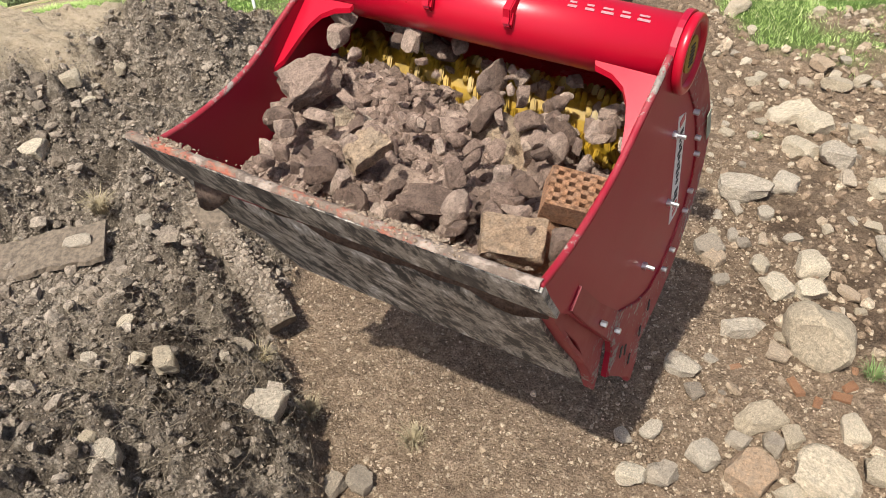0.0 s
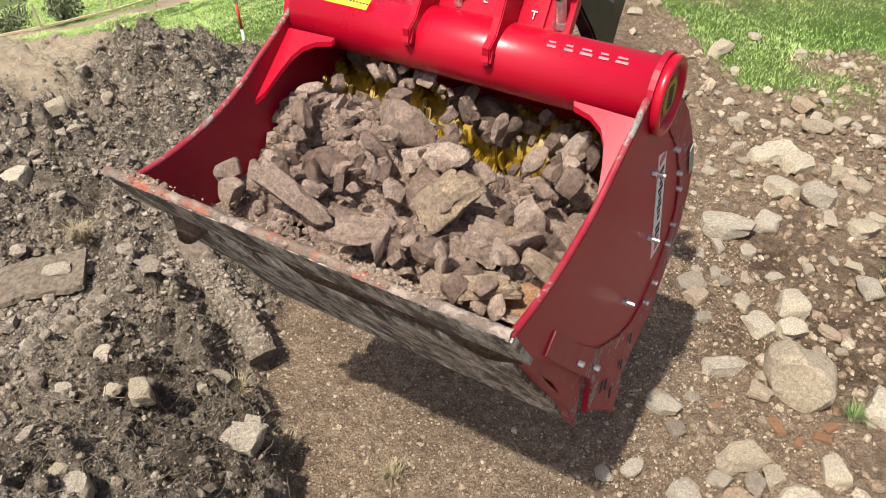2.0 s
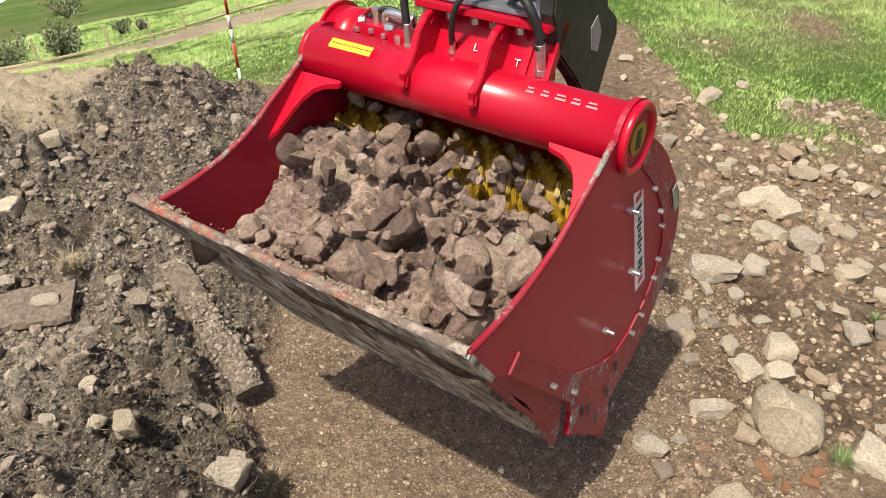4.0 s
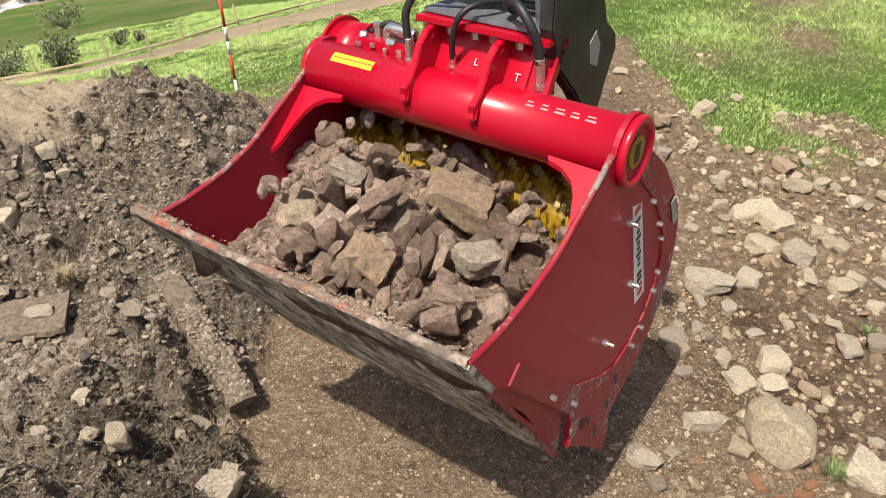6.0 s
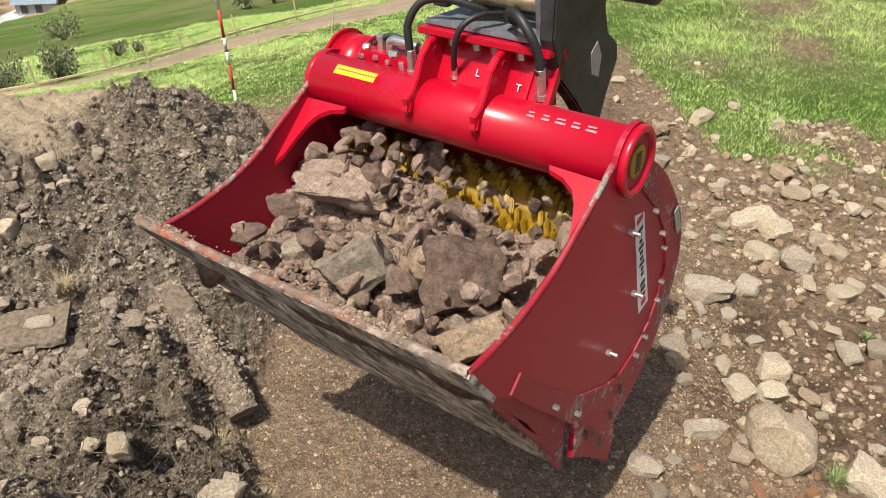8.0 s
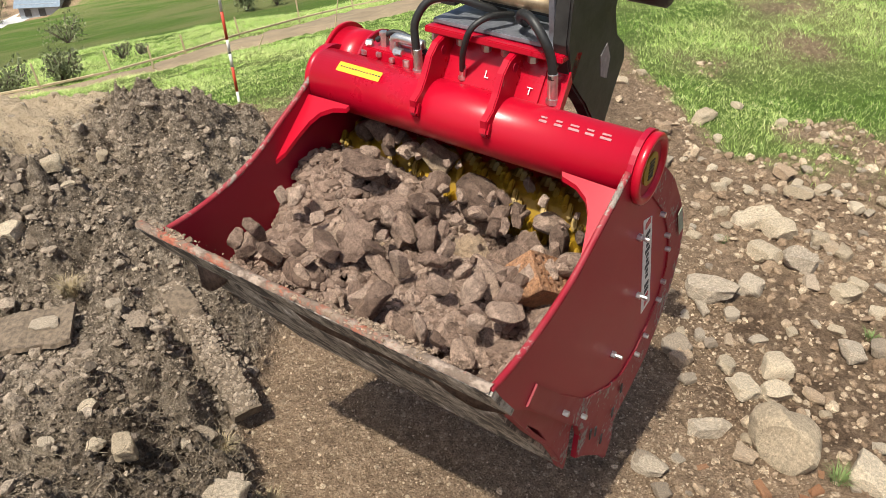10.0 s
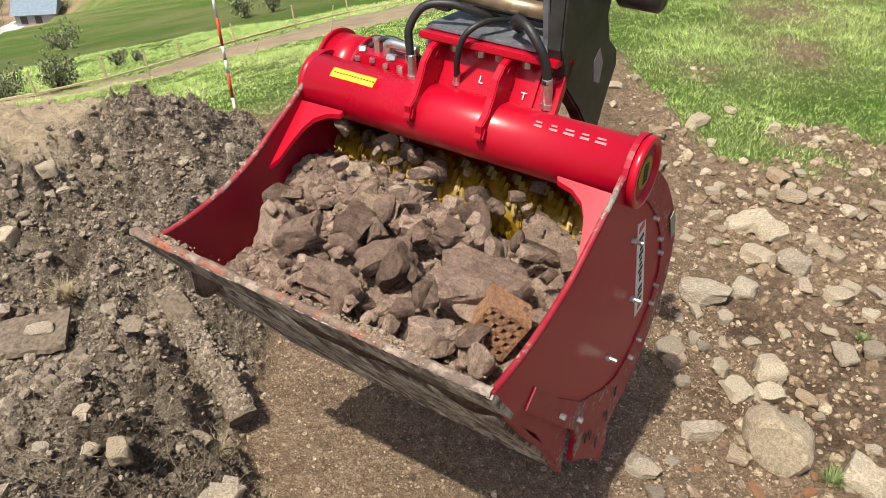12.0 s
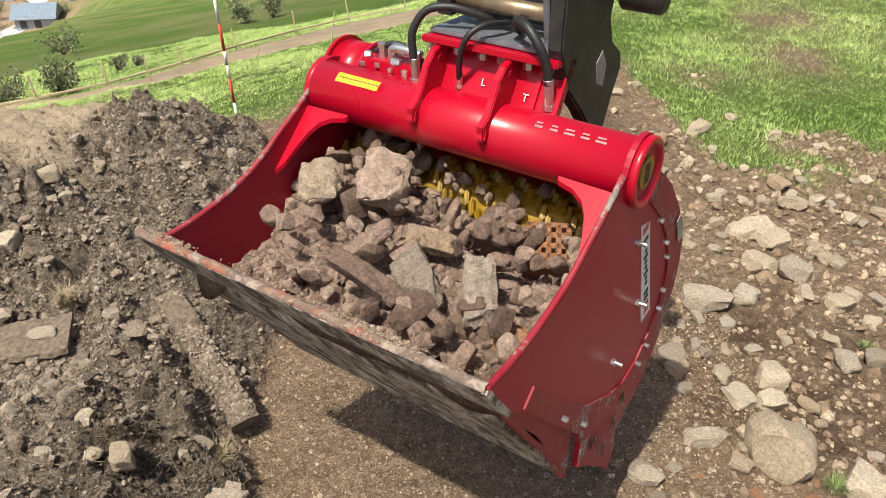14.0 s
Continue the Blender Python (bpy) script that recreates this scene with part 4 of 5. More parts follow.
def stone(kind, x, y, sx, sy, sz, turn, sink=0.22):
    global stone_count
    stone_count += 1
    ob = new("brick_shard" if kind == "B" else "stone", STONES[kind][0 if stone_count == 1 else 1 + (stone_count - 1) % (len(STONES[kind]) - 1)])
    ob.matrix_basis = pose(x, y, ground_z(x, y) + sz * (0.5 - sink), (stone_count * 7) % 17 - 8, (stone_count * 5) % 15 - 7, turn)
    ob.scale = (sx * 0.95, sy * 0.95, sz * 0.95)
    return tagged(ob, STONE_LABELS[kind], "brick shard" if kind == "B" else "stone", "brick shards on the ground" if kind == "B" else "stones on the ground")


stone("P", 1.255, 2.05, 0.20, 0.255, 0.22, 10)
stone("G", 1.23, 2.97, 0.287, 0.144, 0.118, 155)
stone("G", 1.44, 3.02, 0.164, 0.156, 0.101, 52)
stone("P", 1.60, 3.29, 0.173, 0.190, 0.118, 202)
stone("G", 1.75, 3.22, 0.217, 0.228, 0.148, 245)
stone("T", 1.73, 3.04, 0.134, 0.094, 0.061, 79)
stone("P", 2.00, 3.31, 0.142, 0.116, 0.075, 46)
stone("P", 1.86, 2.97, 0.161, 0.139, 0.090, 34)
stone("P", 1.65, 3.59, 0.300, 0.175, 0.123, 10)
stone("P", 1.74, 3.49, 0.196, 0.171, 0.111, 205)
stone("P", 1.56, 3.57, 0.133, 0.139, 0.090, 281)
stone("P", 1.16, 2.47, 0.107, 0.098, 0.064, 148)
stone("T", 0.99, 2.53, 0.11, 0.12, 0.08, 30)
stone("P", 1.19, 2.34, 0.177, 0.133, 0.086, 113)
stone("P", 1.36, 2.45, 0.165, 0.15, 0.11, 266)
stone("P", 1.32, 2.33, 0.15, 0.12, 0.08, 20)
stone("G", 1.00, 2.13, 0.216, 0.108, 0.088, 184)
stone("G", 0.73, 1.96, 0.149, 0.096, 0.063, 141)
stone("G", 1.72, 2.54, 0.159, 0.126, 0.082, 88)
stone("G", 1.85, 2.56, 0.107, 0.117, 0.073, 54)
stone("P", 1.52, 1.90, 0.204, 0.190, 0.123, 134)
stone("G", 0.98, 2.60, 0.135, 0.127, 0.083, 109)
stone("G", 0.99, 2.41, 0.103, 0.068, 0.044, 13)
stone("P", 1.72, 2.71, 0.111, 0.058, 0.045, 328)
stone("T", 1.47, 2.30, 0.124, 0.065, 0.045, 133)
stone("T", 1.10, 2.00, 0.116, 0.097, 0.063, 139)
stone("G", 1.18, 2.88, 0.115, 0.058, 0.047, 99)
stone("G", 1.29, 2.82, 0.085, 0.089, 0.058, 84)
stone("P", 1.91, 3.41, 0.128, 0.135, 0.088, 158)
stone("P", 1.95, 3.04, 0.119, 0.078, 0.051, 148)
stone("P", 1.94, 2.81, 0.099, 0.089, 0.058, 321)
stone("G", 1.35, 2.64, 0.109, 0.057, 0.045, 190)
stone("P", 1.70, 4.86, 0.215, 0.130, 0.088, 44)
stone("P", 1.98, 5.05, 0.106, 0.080, 0.052, 310)
stone("P", 2.17, 4.75, 0.102, 0.107, 0.069, 172)
stone("P", 1.25, 5.40, 0.156, 0.103, 0.067, 343)
stone("P", 1.43, 5.55, 0.091, 0.086, 0.056, 198)
stone("G", 2.10, 4.10, 0.073, 0.077, 0.050, 259)
stone("T", 1.94, 4.04, 0.162, 0.114, 0.074, 127)
stone("P", 1.72, 4.59, 0.099, 0.062, 0.041, 91)
stone("P", 1.69, 3.89, 0.106, 0.055, 0.043, 126)
stone("P", 2.00, 3.97, 0.125, 0.075, 0.051, 242)
stone("P", 1.94, 3.81, 0.208, 0.109, 0.085, 143)
stone("P", 2.09, 3.86, 0.140, 0.092, 0.060, 45)
stone("P", 2.23, 3.73, 0.154, 0.090, 0.063, 280)
stone("P", 2.43, 3.79, 0.139, 0.091, 0.059, 153)
stone("P", 1.53, 3.90, 0.123, 0.074, 0.050, 3)
stone("P", 1.81, 3.89, 0.123, 0.066, 0.050, 149)
stone("G", -1.29, 2.44, 0.110, 0.077, 0.050, 306)
stone("G", -1.46, 2.79, 0.085, 0.056, 0.036, 147)
stone("P", -1.81, 3.33, 0.090, 0.056, 0.037, 220)
stone("P", -1.84, 3.81, 0.083, 0.070, 0.045, 231)
stone("G", -1.38, 3.82, 0.101, 0.077, 0.050, 82)
stone("G", -1.77, 2.78, 0.108, 0.062, 0.044, 119)
stone("G", -1.51, 3.40, 0.085, 0.058, 0.037, 156)
stone("P", 1.08, 1.46, 0.301, 0.200, 0.130, 132)
stone("P", 0.95, 1.71, 0.193, 0.135, 0.088, 22)
stone("T", 0.85, 1.49, 0.203, 0.192, 0.125, 41)
stone("G", 0.72, 1.56, 0.124, 0.137, 0.085, 23)
stone("P", 0.48, 1.50, 0.112, 0.107, 0.070, 236)
stone("G", 0.58, 1.51, 0.123, 0.129, 0.084, 320)
stone("G", 0.73, 1.95, 0.161, 0.084, 0.066, 143)
stone("P", 1.25, 1.66, 0.159, 0.111, 0.072, 265)
stone("P", 1.04, 1.64, 0.126, 0.088, 0.057, 273)
stone("G", -0.51, 1.50, 0.125, 0.138, 0.085, 331)
stone("G", -0.41, 1.50, 0.103, 0.109, 0.071, 241)
stone("G", -0.72, 1.62, 0.222, 0.159, 0.103, 358)
stone("G", -1.05, 1.29, 0.122, 0.134, 0.083, 175)
stone("P", -1.10, 1.33, 0.073, 0.055, 0.036, 74)
stone("P", 1.27, 1.49, 0.121, 0.127, 0.082, 344)
stone("G", 0.76, 1.84, 0.089, 0.082, 0.053, 100)
stone("G", 0.58, 1.69, 0.108, 0.068, 0.044, 34)
stone("P", 0.98, 1.43, 0.159, 0.084, 0.065, 211)
stone("G", 0.47, 1.66, 0.085, 0.056, 0.036, 103)
stone("G", 0.85, 1.63, 0.105, 0.077, 0.050, 325)

stone("P", -0.99, 1.67, 0.1, 0.125, 0.09, 20, 0.15)
stone("P", -1.09, 1.69, 0.06, 0.06, 0.045, 80, 0.15)
stone("P", -2.00, 3.05, 0.14, 0.15, 0.11, 99, 0.15)
stone("P", -1.93, 3.47, 0.13, 0.1, 0.08, 30, 0.15)
stone("P", -1.79, 3.71, 0.1, 0.07, 0.06, 120, 0.15)
stone("T", -0.90, 2.69, 0.09, 0.1, 0.07, 60, 0.15)
stone("G", -1.55, 2.36, 0.085, 0.13, 0.08, 110, 0.15)
for x, y, sx, sy, turn in ((1.12, 1.86, 0.11, 0.05, 100), (1.30, 1.84, 0.07, 0.045, 20), (1.26, 1.80, 0.09, 0.05, 160), (1.17, 1.78, 0.06, 0.04, 60), (0.93, 1.95, 0.06, 0.03, 10), (1.36, 1.93, 0.05, 0.03, 70)):
    stone("B", x, y, sx, sy, sy * 0.6, turn)


def grass_tuft(x, y, count, reach, seed, material, label):
    """A tuft of thin bent blades."""
    rng = random.Random(seed)
    bm = bmesh.new()
    for _ in range(count):
        a, out, ln = rng.uniform(0, 6.28), rng.uniform(0.0, 0.35) * reach, reach * rng.uniform(0.5, 1.0)
        b = a + rng.uniform(-0.6, 0.6)
        w = rng.uniform(0.0012, 0.0024)
        lean = rng.uniform(0.3, 0.9) * ln
        p = Vector((math.cos(a) * out, math.sin(a) * out, -0.01))
        side = Vector((-math.sin(b), math.cos(b), 0)) * w
        d = Vector((math.cos(b), math.sin(b), 0))
        m = p + d * lean * 0.4 + Vector((0, 0, ln * 0.65))
        v = [bm.verts.new(c) for c in (p - side, p + side, m + side * 0.7, m - side * 0.7, p + d * lean + Vector((0, 0, ln * 0.8)))]
        bm.faces.new((v[0], v[1], v[2], v[3]))
        bm.faces.new((v[3], v[2], v[4]))
    ob = part("grass_tuft", bm, material, None)
    ob.matrix_basis = pose(x, y, ground_z(x, y))
    tagged(ob, label, "grass tuft", "tufts on the soil")


FRESH_GRASS = plain_material("fresh_grass", (0.17, 0.23, 0.075), 0.7, 0, 30, 0.35)
DRY_GRASS = plain_material("dry_grass", (0.34, 0.27, 0.16), 0.8, 0, 30, 0.3)
grass_tuft(1.405, 1.89, 90, 0.08, 1, FRESH_GRASS, "small green grass tuft beside the large boulder")
grass_tuft(1.845, 2.65, 60, 0.06, 2, FRESH_GRASS, "small green grass tuft between stones")
grass_tuft(1.42, 3.42, 50, 0.05, 4, FRESH_GRASS, "small green grass tuft between stones")
grass_tuft(-0.24, 1.66, 120, 0.09, 3, DRY_GRASS, "dry straw tuft lying on the soil")
grass_tuft(-0.62, 1.78, 160, 0.09, 5, DRY_GRASS, "dry matted grass sods on the earth heap")
grass_tuft(-0.80, 1.95, 160, 0.08, 6, DRY_GRASS, "dry matted grass sods on the earth heap")
grass_tuft(-1.55, 2.62, 200, 0.10, 7, DRY_GRASS, "dry matted grass sods on the earth heap")


def loose_stones():
    rng = random.Random(21)
    made = 0
    while made < 140:
        x, y = rng.uniform(0.75, 2.8), (rng.uniform(1.35, 4.8) if made < 90 else rng.uniform(2.8, 4.9))
        if x < 0.72 + 0.16 * (y - 1.5) or float(grass_mask(np.array([x]), np.array([y]))[0]) > 0.5:
            continue
        s = math.exp(rng.gauss(-2.75 if made < 90 else -2.95, 0.38))
        stone(rng.choice("PPGGGT"), x, y, s, s * rng.uniform(0.6, 1.0), s * rng.uniform(0.35, 0.7), rng.uniform(0, 360), 0.3)
        made += 1
    made = 0
    while made < 75:
        x, y = rng.uniform(-3.0, -0.7), rng.uniform(1.3, 4.9)
        if float(heap_mask(np.array([x]), np.array([y]))[0]) < 0.5:
            continue
        s = math.exp(rng.gauss(-3.0, 0.35))
        stone(rng.choice("PGGGG"), x, y, s, s * rng.uniform(0.6, 1.0), s * rng.uniform(0.4, 0.8), rng.uniform(0, 360), 0.2)
        made += 1


loose_stones()


def rough_plank(name, length, width, thick, m, label, seed):
    bm = bmesh.new()
    rng = random.Random(seed)
    n = 26
    rows = []
    for k in range(n + 1):
        u = k / n
        w = width * (0.46 + 0.06 * noise.noise((u * 5, seed, 0)))
        w2 = width * (0.46 + 0.06 * noise.noise((u * 5, seed, 9)))
        x = (u - 0.5) * length
        lift = 0.015 * noise.noise((u * 3, seed, 4))
        row = [(x, -w, 0), (x, -w * 0.95, thick), (x, -w * 0.4, thick * 1.1), (x, w2 * 0.3, thick * 1.12), (x, w2 * 0.95, thick), (x, w2, 0)]
        rows.append([bm.verts.new((a + rng.uniform(-0.003, 0.003), b + rng.uniform(-0.003, 0.003), c + lift + rng.uniform(-0.004, 0.004))) for a, b, c in row])
    for a, b in zip(rows, rows[1:]):
        for j in range(6):
            bm.faces.new((a[j], a[(j + 1) % 6], b[(j + 1) % 6], b[j]))
    bm.faces.new(rows[0][::-1])
    bm.faces.new(rows[-1])
    bmesh.ops.recalc_face_normals(bm, faces=bm.faces)
    ob = part(name, bm, BOARD, None, "")
    ob.matrix_basis = m
    return tagged(ob, label, "plank")


plank = rough_plank("plank", 0.68, 0.125, 0.045, pose(-0.955, 2.40, 0.185, 0, 19, -52), "mud-caked wooden plank sloping down the earth heap", 1)
rough_plank("board", 0.42, 0.24, 0.02, pose(-1.64, 2.33, 0.33, 3, -4, 14), "flat brown muddy board half buried in the heap", 2)


def plank_mud():
    rng = np.random.default_rng(31)
    n = 1500
    u, w = rng.uniform(-0.33, 0.33, n), rng.normal(0, 0.03, n)
    p = [plank.matrix_basis @ Vector((a, b, 0.05)) for a, b in zip(u, w)]
    lumps("plank_mud", np.array([q.x for q in p]), np.array([q.y for q in p]), np.exp(rng.normal(-4.5, 0.45, n)), CLODS, "crumbs of dry mud stuck on the plank", "mud", 32, 0.6, (0.5, 0.9), np.array([q.z for q in p]))


plank_mud()


def build_roots():
    rng = np.random.default_rng(5)
    vs, fs = [], []
    for k in range(2200):
        x, y = (rng.normal(-0.95, 0.3), rng.normal(1.75, 0.35)) if k % 3 else (rng.uniform(-2.6, -0.7), rng.uniform(1.3, 3.4))
        if heap_mask(np.array([x]), np.array([y]))[0] < 0.5:
            continue
        p = np.array([x, y, ground_z(x, y) + 0.005])
        d = rng.normal(size=3) * (1, 1, 0.6)
        d /= np.linalg.norm(d)
        ln, w = rng.uniform(0.03, 0.11), rng.uniform(0.0006, 0.0014)
        side = np.cross(d, (0.3, 0.2, 1.0))
        side /= np.linalg.norm(side)
        for j in range(5):
            o = len(vs)
            q = p + d * ln / 5
            up = np.cross(side, d) * w
            vs += [p - side * w, p + side * w, p + up, q - side * w, q + side * w, q + up]
            fs += [(o, o + 1, o + 4, o + 3), (o + 1, o + 2, o + 5, o + 4), (o + 2, o, o + 3, o + 5)]
            p = q
            d = d + rng.normal(size=3) * 0.35
            d /= np.linalg.norm(d)
    me = bpy.data.meshes.new("roots")
    me.from_pydata(vs, [], fs)
    me.materials.append(plain_material("dry_roots", (0.19, 0.15, 0.105), 0.9, 0, 50, 0.5))
    tagged(new("roots", me), "fine dry roots sticking out of the earth heap", "roots", kind="stuff")


build_roots()


# ---- behind: track with pegs, ranging pole, shrubs, valley ----
def build_track():
    near = [(-4.75, 7.35), (-4.11, 7.45), (-3.13, 7.5), (-2.19, 8.3), (-1.17, 8.95), (-0.16, 9.45), (1.2, 9.9), (3.0, 10.3)]
    far = [(-4.9, 7.55), (-4.1, 7.72), (-3.3, 8.05), (-2.5, 9.55), (-1.75, 10.4), (-0.7, 10.9), (1.0, 11.3), (3.0, 11.6)]
    bm = bmesh.new()
    rows = []
    for i in range(len(near) - 1):
        for k in range(14):
            u = k / 14
            a = [near[i][j] + (near[i + 1][j] - near[i][j]) * u for j in (0, 1)]
            b = [far[i][j] + (far[i + 1][j] - far[i][j]) * u for j in (0, 1)]
            row = []
            for q in range(9):
                w = q / 8 + (0.05 * noise.noise((i + u, q, 0)) if q in (0, 8) else 0)
                x, y = a[0] + (b[0] - a[0]) * w, a[1] + (b[1] - a[1]) * w
                row.append(bm.verts.new((x, y, ground_z(x, y) + (0.03 if 0 < q < 8 else -0.02))))
            rows.append(row)
    for p, q in zip(rows, rows[1:]):
        for j in range(8):
            bm.faces.new((p[j], q[j], q[j + 1], p[j + 1]))
    bmesh.ops.recalc_face_normals(bm, faces=bm.faces)
    tagged(part("dirt_track", bm, TRACK, None, "", True), "pale brown dirt track across the meadow", "track", kind="structure")


build_track()


def build_pegs():
    spots = [(-4.8, 7.5, 0.3), (-4.1, 7.62, 0.31), (-3.51, 8.01, 0.29), (-2.96, 7.75, 0.27), (-2.89, 8.6, 0.25), (-2.52, 9.6, 0.28), (-1.92, 10.43, 0.32), (-1.27, 11.0, 0.32), (-0.5, 11.15, 0.3)]
    tops = []
    for k, (x, y, h) in enumerate(spots):
        z = ground_z(x, y)
        ob = part("peg", box(0.02, 0.016, h + 0.1, pose(0, 0, h / 2 - 0.05), 0.003), WOOD, None)
        ob.matrix_basis = pose(x, y, z, -3 + (k * 5) % 7, -7 + (k * 3) % 5, 20)
        tagged(ob, "thin pale wooden peg beside the dirt track", "peg", "pegs along the track")
        if k != 3:
            tops.append(Vector((x, y, z + 0.06)))
    for a, b in zip(tops, tops[1:]):
        d = b - a
        bm = box(d.length, 0.018, 0.02, pose(d.length / 2, 0, 0))
        ob = part("edging_board", bm, WOOD, None)
        ob.matrix_basis = Matrix.Translation(a) @ d.to_track_quat("X", "Z").to_matrix().to_4x4()
        tagged(ob, "low pale wooden edging board along the track", "board", "boards along the track")
    for x, y, h, a in ((-1.94, 7.98, 0.2, 24), (-1.12, 7.8, 0.45, 10)):
        ob = part("stick", rod(0.006, h, pose(0, 0, h / 2, 0, 90)), WOOD, None)
        ob.matrix_basis = pose(x, y, ground_z(x, y) - 0.02, 0, a, 0)
        tagged(ob, "thin pale stick leaning in the grass", "stick")


build_pegs()


def build_pole():
    pole = thing("ranging_pole", "red and white banded ranging pole stuck in the grass", "ranging pole")
    pole.matrix_basis = pose(-1.52, 5.49, ground_z(-1.52, 5.49) - 0.1, 1, -1.4, 0)
    z = 0.0
    for k, (h, mat) in enumerate(((0.185, POLE_WHITE), (0.19, POLE_RED), (0.1, POLE_WHITE), (0.014, INK), (0.09, POLE_WHITE), (0.2, POLE_RED), (0.2, POLE_WHITE), (0.2, POLE_RED), (0.2, POLE_WHITE))):
        part("band", rod(0.0105, h, pose(0, 0, z + h / 2, 0, 90), 14), mat, pole, {POLE_RED: "red band", POLE_WHITE: "white band"}.get(mat, "dark joint"), True)
        z += h


build_pole()


def shrub(x, y, h, w, seed, leaves=900):
    rng = random.Random(seed)
    base = Vector((x, y, ground_z(x, y)))
    ob = thing("shrub", "small dark green shrub on the meadow slope", "shrub", "shrubs on the meadow")
    ob.matrix_basis = Matrix.Translation(base)
    stems, crown = bmesh.new(), bmesh.new()
    tips = []
    for k in range(14):
        a, r = rng.uniform(0, 6.28), rng.uniform(0.2, 1) * w / 2
        tip = Vector((math.cos(a) * r, math.sin(a) * r, h * rng.uniform(0.55, 1.0)))
        tips.append(tip)
        tmp = hose_mesh([(0, 0, -0.02), tip * 0.5 + Vector((rng.uniform(-1, 1), rng.uniform(-1, 1), 0)) * 0.03, tip], 0.006 + 0.004 * h, 5, 3)
        me = bpy.data.meshes.new("tmp")
        tmp.to_mesh(me)
        stems.from_mesh(me)
        tmp.free()
        bpy.data.meshes.remove(me)
    for k in range(leaves):
        t = rng.choice(tips)
        c = t * rng.uniform(0.35, 1.05) + Vector([rng.gauss(0, 0.09) * w for _ in range(3)])
        if c.z < 0.01:
            continue
        s = rng.uniform(0.012, 0.028) * (0.6 + w)
        m = Matrix.Translation(c) @ Euler([rng.uniform(0, 6.28) for _ in range(3)]).to_matrix().to_4x4()
        vs = [crown.verts.new(m @ Vector(p)) for p in ((-s, 0, 0), (0, -s * 0.5, s * 0.2), (s, 0, 0), (0, s * 0.5, s * 0.2))]
        crown.faces.new((vs[0], vs[1], vs[2]))
        crown.faces.new((vs[0], vs[2], vs[3]))
    part("branchwork", stems, BARK, ob)
    part("crown", crown, LEAF, ob)


shrub(-4.05, 8.05, 0.31, 0.42, 1, 1500)
shrub(-4.6, 7.9, 0.3, 0.5, 2, 700)
shrub(-4.05, 9.64, 0.18, 0.3, 3, 260)
shrub(-3.8, 9.7, 0.14, 0.25, 4, 200)
shrub(-5.3, 8.2, 0.3, 0.6, 5, 700)
shrub(-3.59, 14.4, 0.5, 0.7, 6, 800)
shrub(-3.1, 14.8, 0.45, 0.7, 7, 600)
shrub(-7.5, 15.5, 0.5, 0.9, 9, 600)


def far_house(x, y, w, d, h, turn, seed):
    house = thing("house", "pale house with a grey roof far down in the valley", "house", "houses in the valley")
    z = ground_z(x, y)
    house.matrix_basis = pose(x, y, z, 0, 0, turn)
    part("wall", box(w, d, h + 1.0, pose(0, 0, h / 2 - 0.6)), RENDERED_WALL, house)
    roof = bmesh.new()
    e, r = 0.6, d * 0.32
    pts = [(-w / 2 - e, -d / 2 - e, h - 0.6), (w / 2 + e, -d / 2 - e, h - 0.6), (w / 2 + e, d / 2 + e, h - 0.6), (-w / 2 - e, d / 2 + e, h - 0.6), (-w / 2 - e, 0, h + r), (w / 2 + e, 0, h + r)]
    v = [roof.verts.new(p) for p in pts]
    for f in ((0, 1, 5, 4), (2, 3, 4, 5), (1, 2, 5), (3, 0, 4), (3, 2, 1, 0)):
        roof.faces.new([v[i] for i in f])
    part("roof", roof, ROOF, house)
    for k in range(int(w // 2.4)):
        for lv in range(max(1, int(h // 2.8))):
            part("window", box(1.1, 0.12, 1.3, pose(-w / 2 + 1.4 + k * 2.4, -d / 2 - 0.02, 1.3 + lv * 2.7)), GLASS_DARK, house)


far_house(-70.8, 140.5, 6.5, 4.5, 2.9, 8, 1)
far_house(-66.0, 149.0, 4.5, 3.5, 2.6, 24, 2)
far_house(-60.5, 153.0, 4.0, 3.2, 2.4, 30, 3)
far_house(-86.0, 158.0, 6.0, 5.0, 3.4, 15, 4)


def build_valley_road():
    line = [(-80, 132), (-74.5, 138), (-71.0, 144.5), (-72.6, 149.5), (-77.5, 156.0), (-88, 165)]
    bm = bmesh.new()
    rows = []
    for i in range(len(line) - 1):
        for k in range(6):
            u = k / 6
            x, y = (line[i][j] + (line[i + 1][j] - line[i][j]) * u for j in (0, 1))
            dx, dy = line[i + 1][0] - line[i][0], line[i + 1][1] - line[i][1]
            n = math.hypot(dx, dy)
            rows.append([bm.verts.new((x - dy / n * w, y + dx / n * w, ground_z(x, y) + 0.25)) for w in (-1.9, 0, 1.9)])
    for p, q in zip(rows, rows[1:]):
        for j in range(2):
            bm.faces.new((p[j], q[j], q[j + 1], p[j + 1]))
    bmesh.ops.recalc_face_normals(bm, faces=bm.faces)
    tagged(part("road", bm, plain_material("pale_road", (0.5, 0.5, 0.5), 0.9, 0, 0.8, 0.15), None), "pale grey road winding down in the valley", "road", kind="structure")


build_valley_road()
for k, (x, y, h) in enumerate(((-76.5, 136, 3.0), (-78.5, 140, 3.5), (-80.5, 145, 4.0), (-82, 150, 3.5), (-66.5, 143, 2.6), (-64.5, 146, 3.2), (-62.5, 149, 3.0), (-67.5, 153, 3.4), (-58.5, 150, 3.2), (-69.5, 158, 3.6), (-56, 156, 3.6))):
    shrub(x, y, h, h * 1.2, 30 + k, 500)


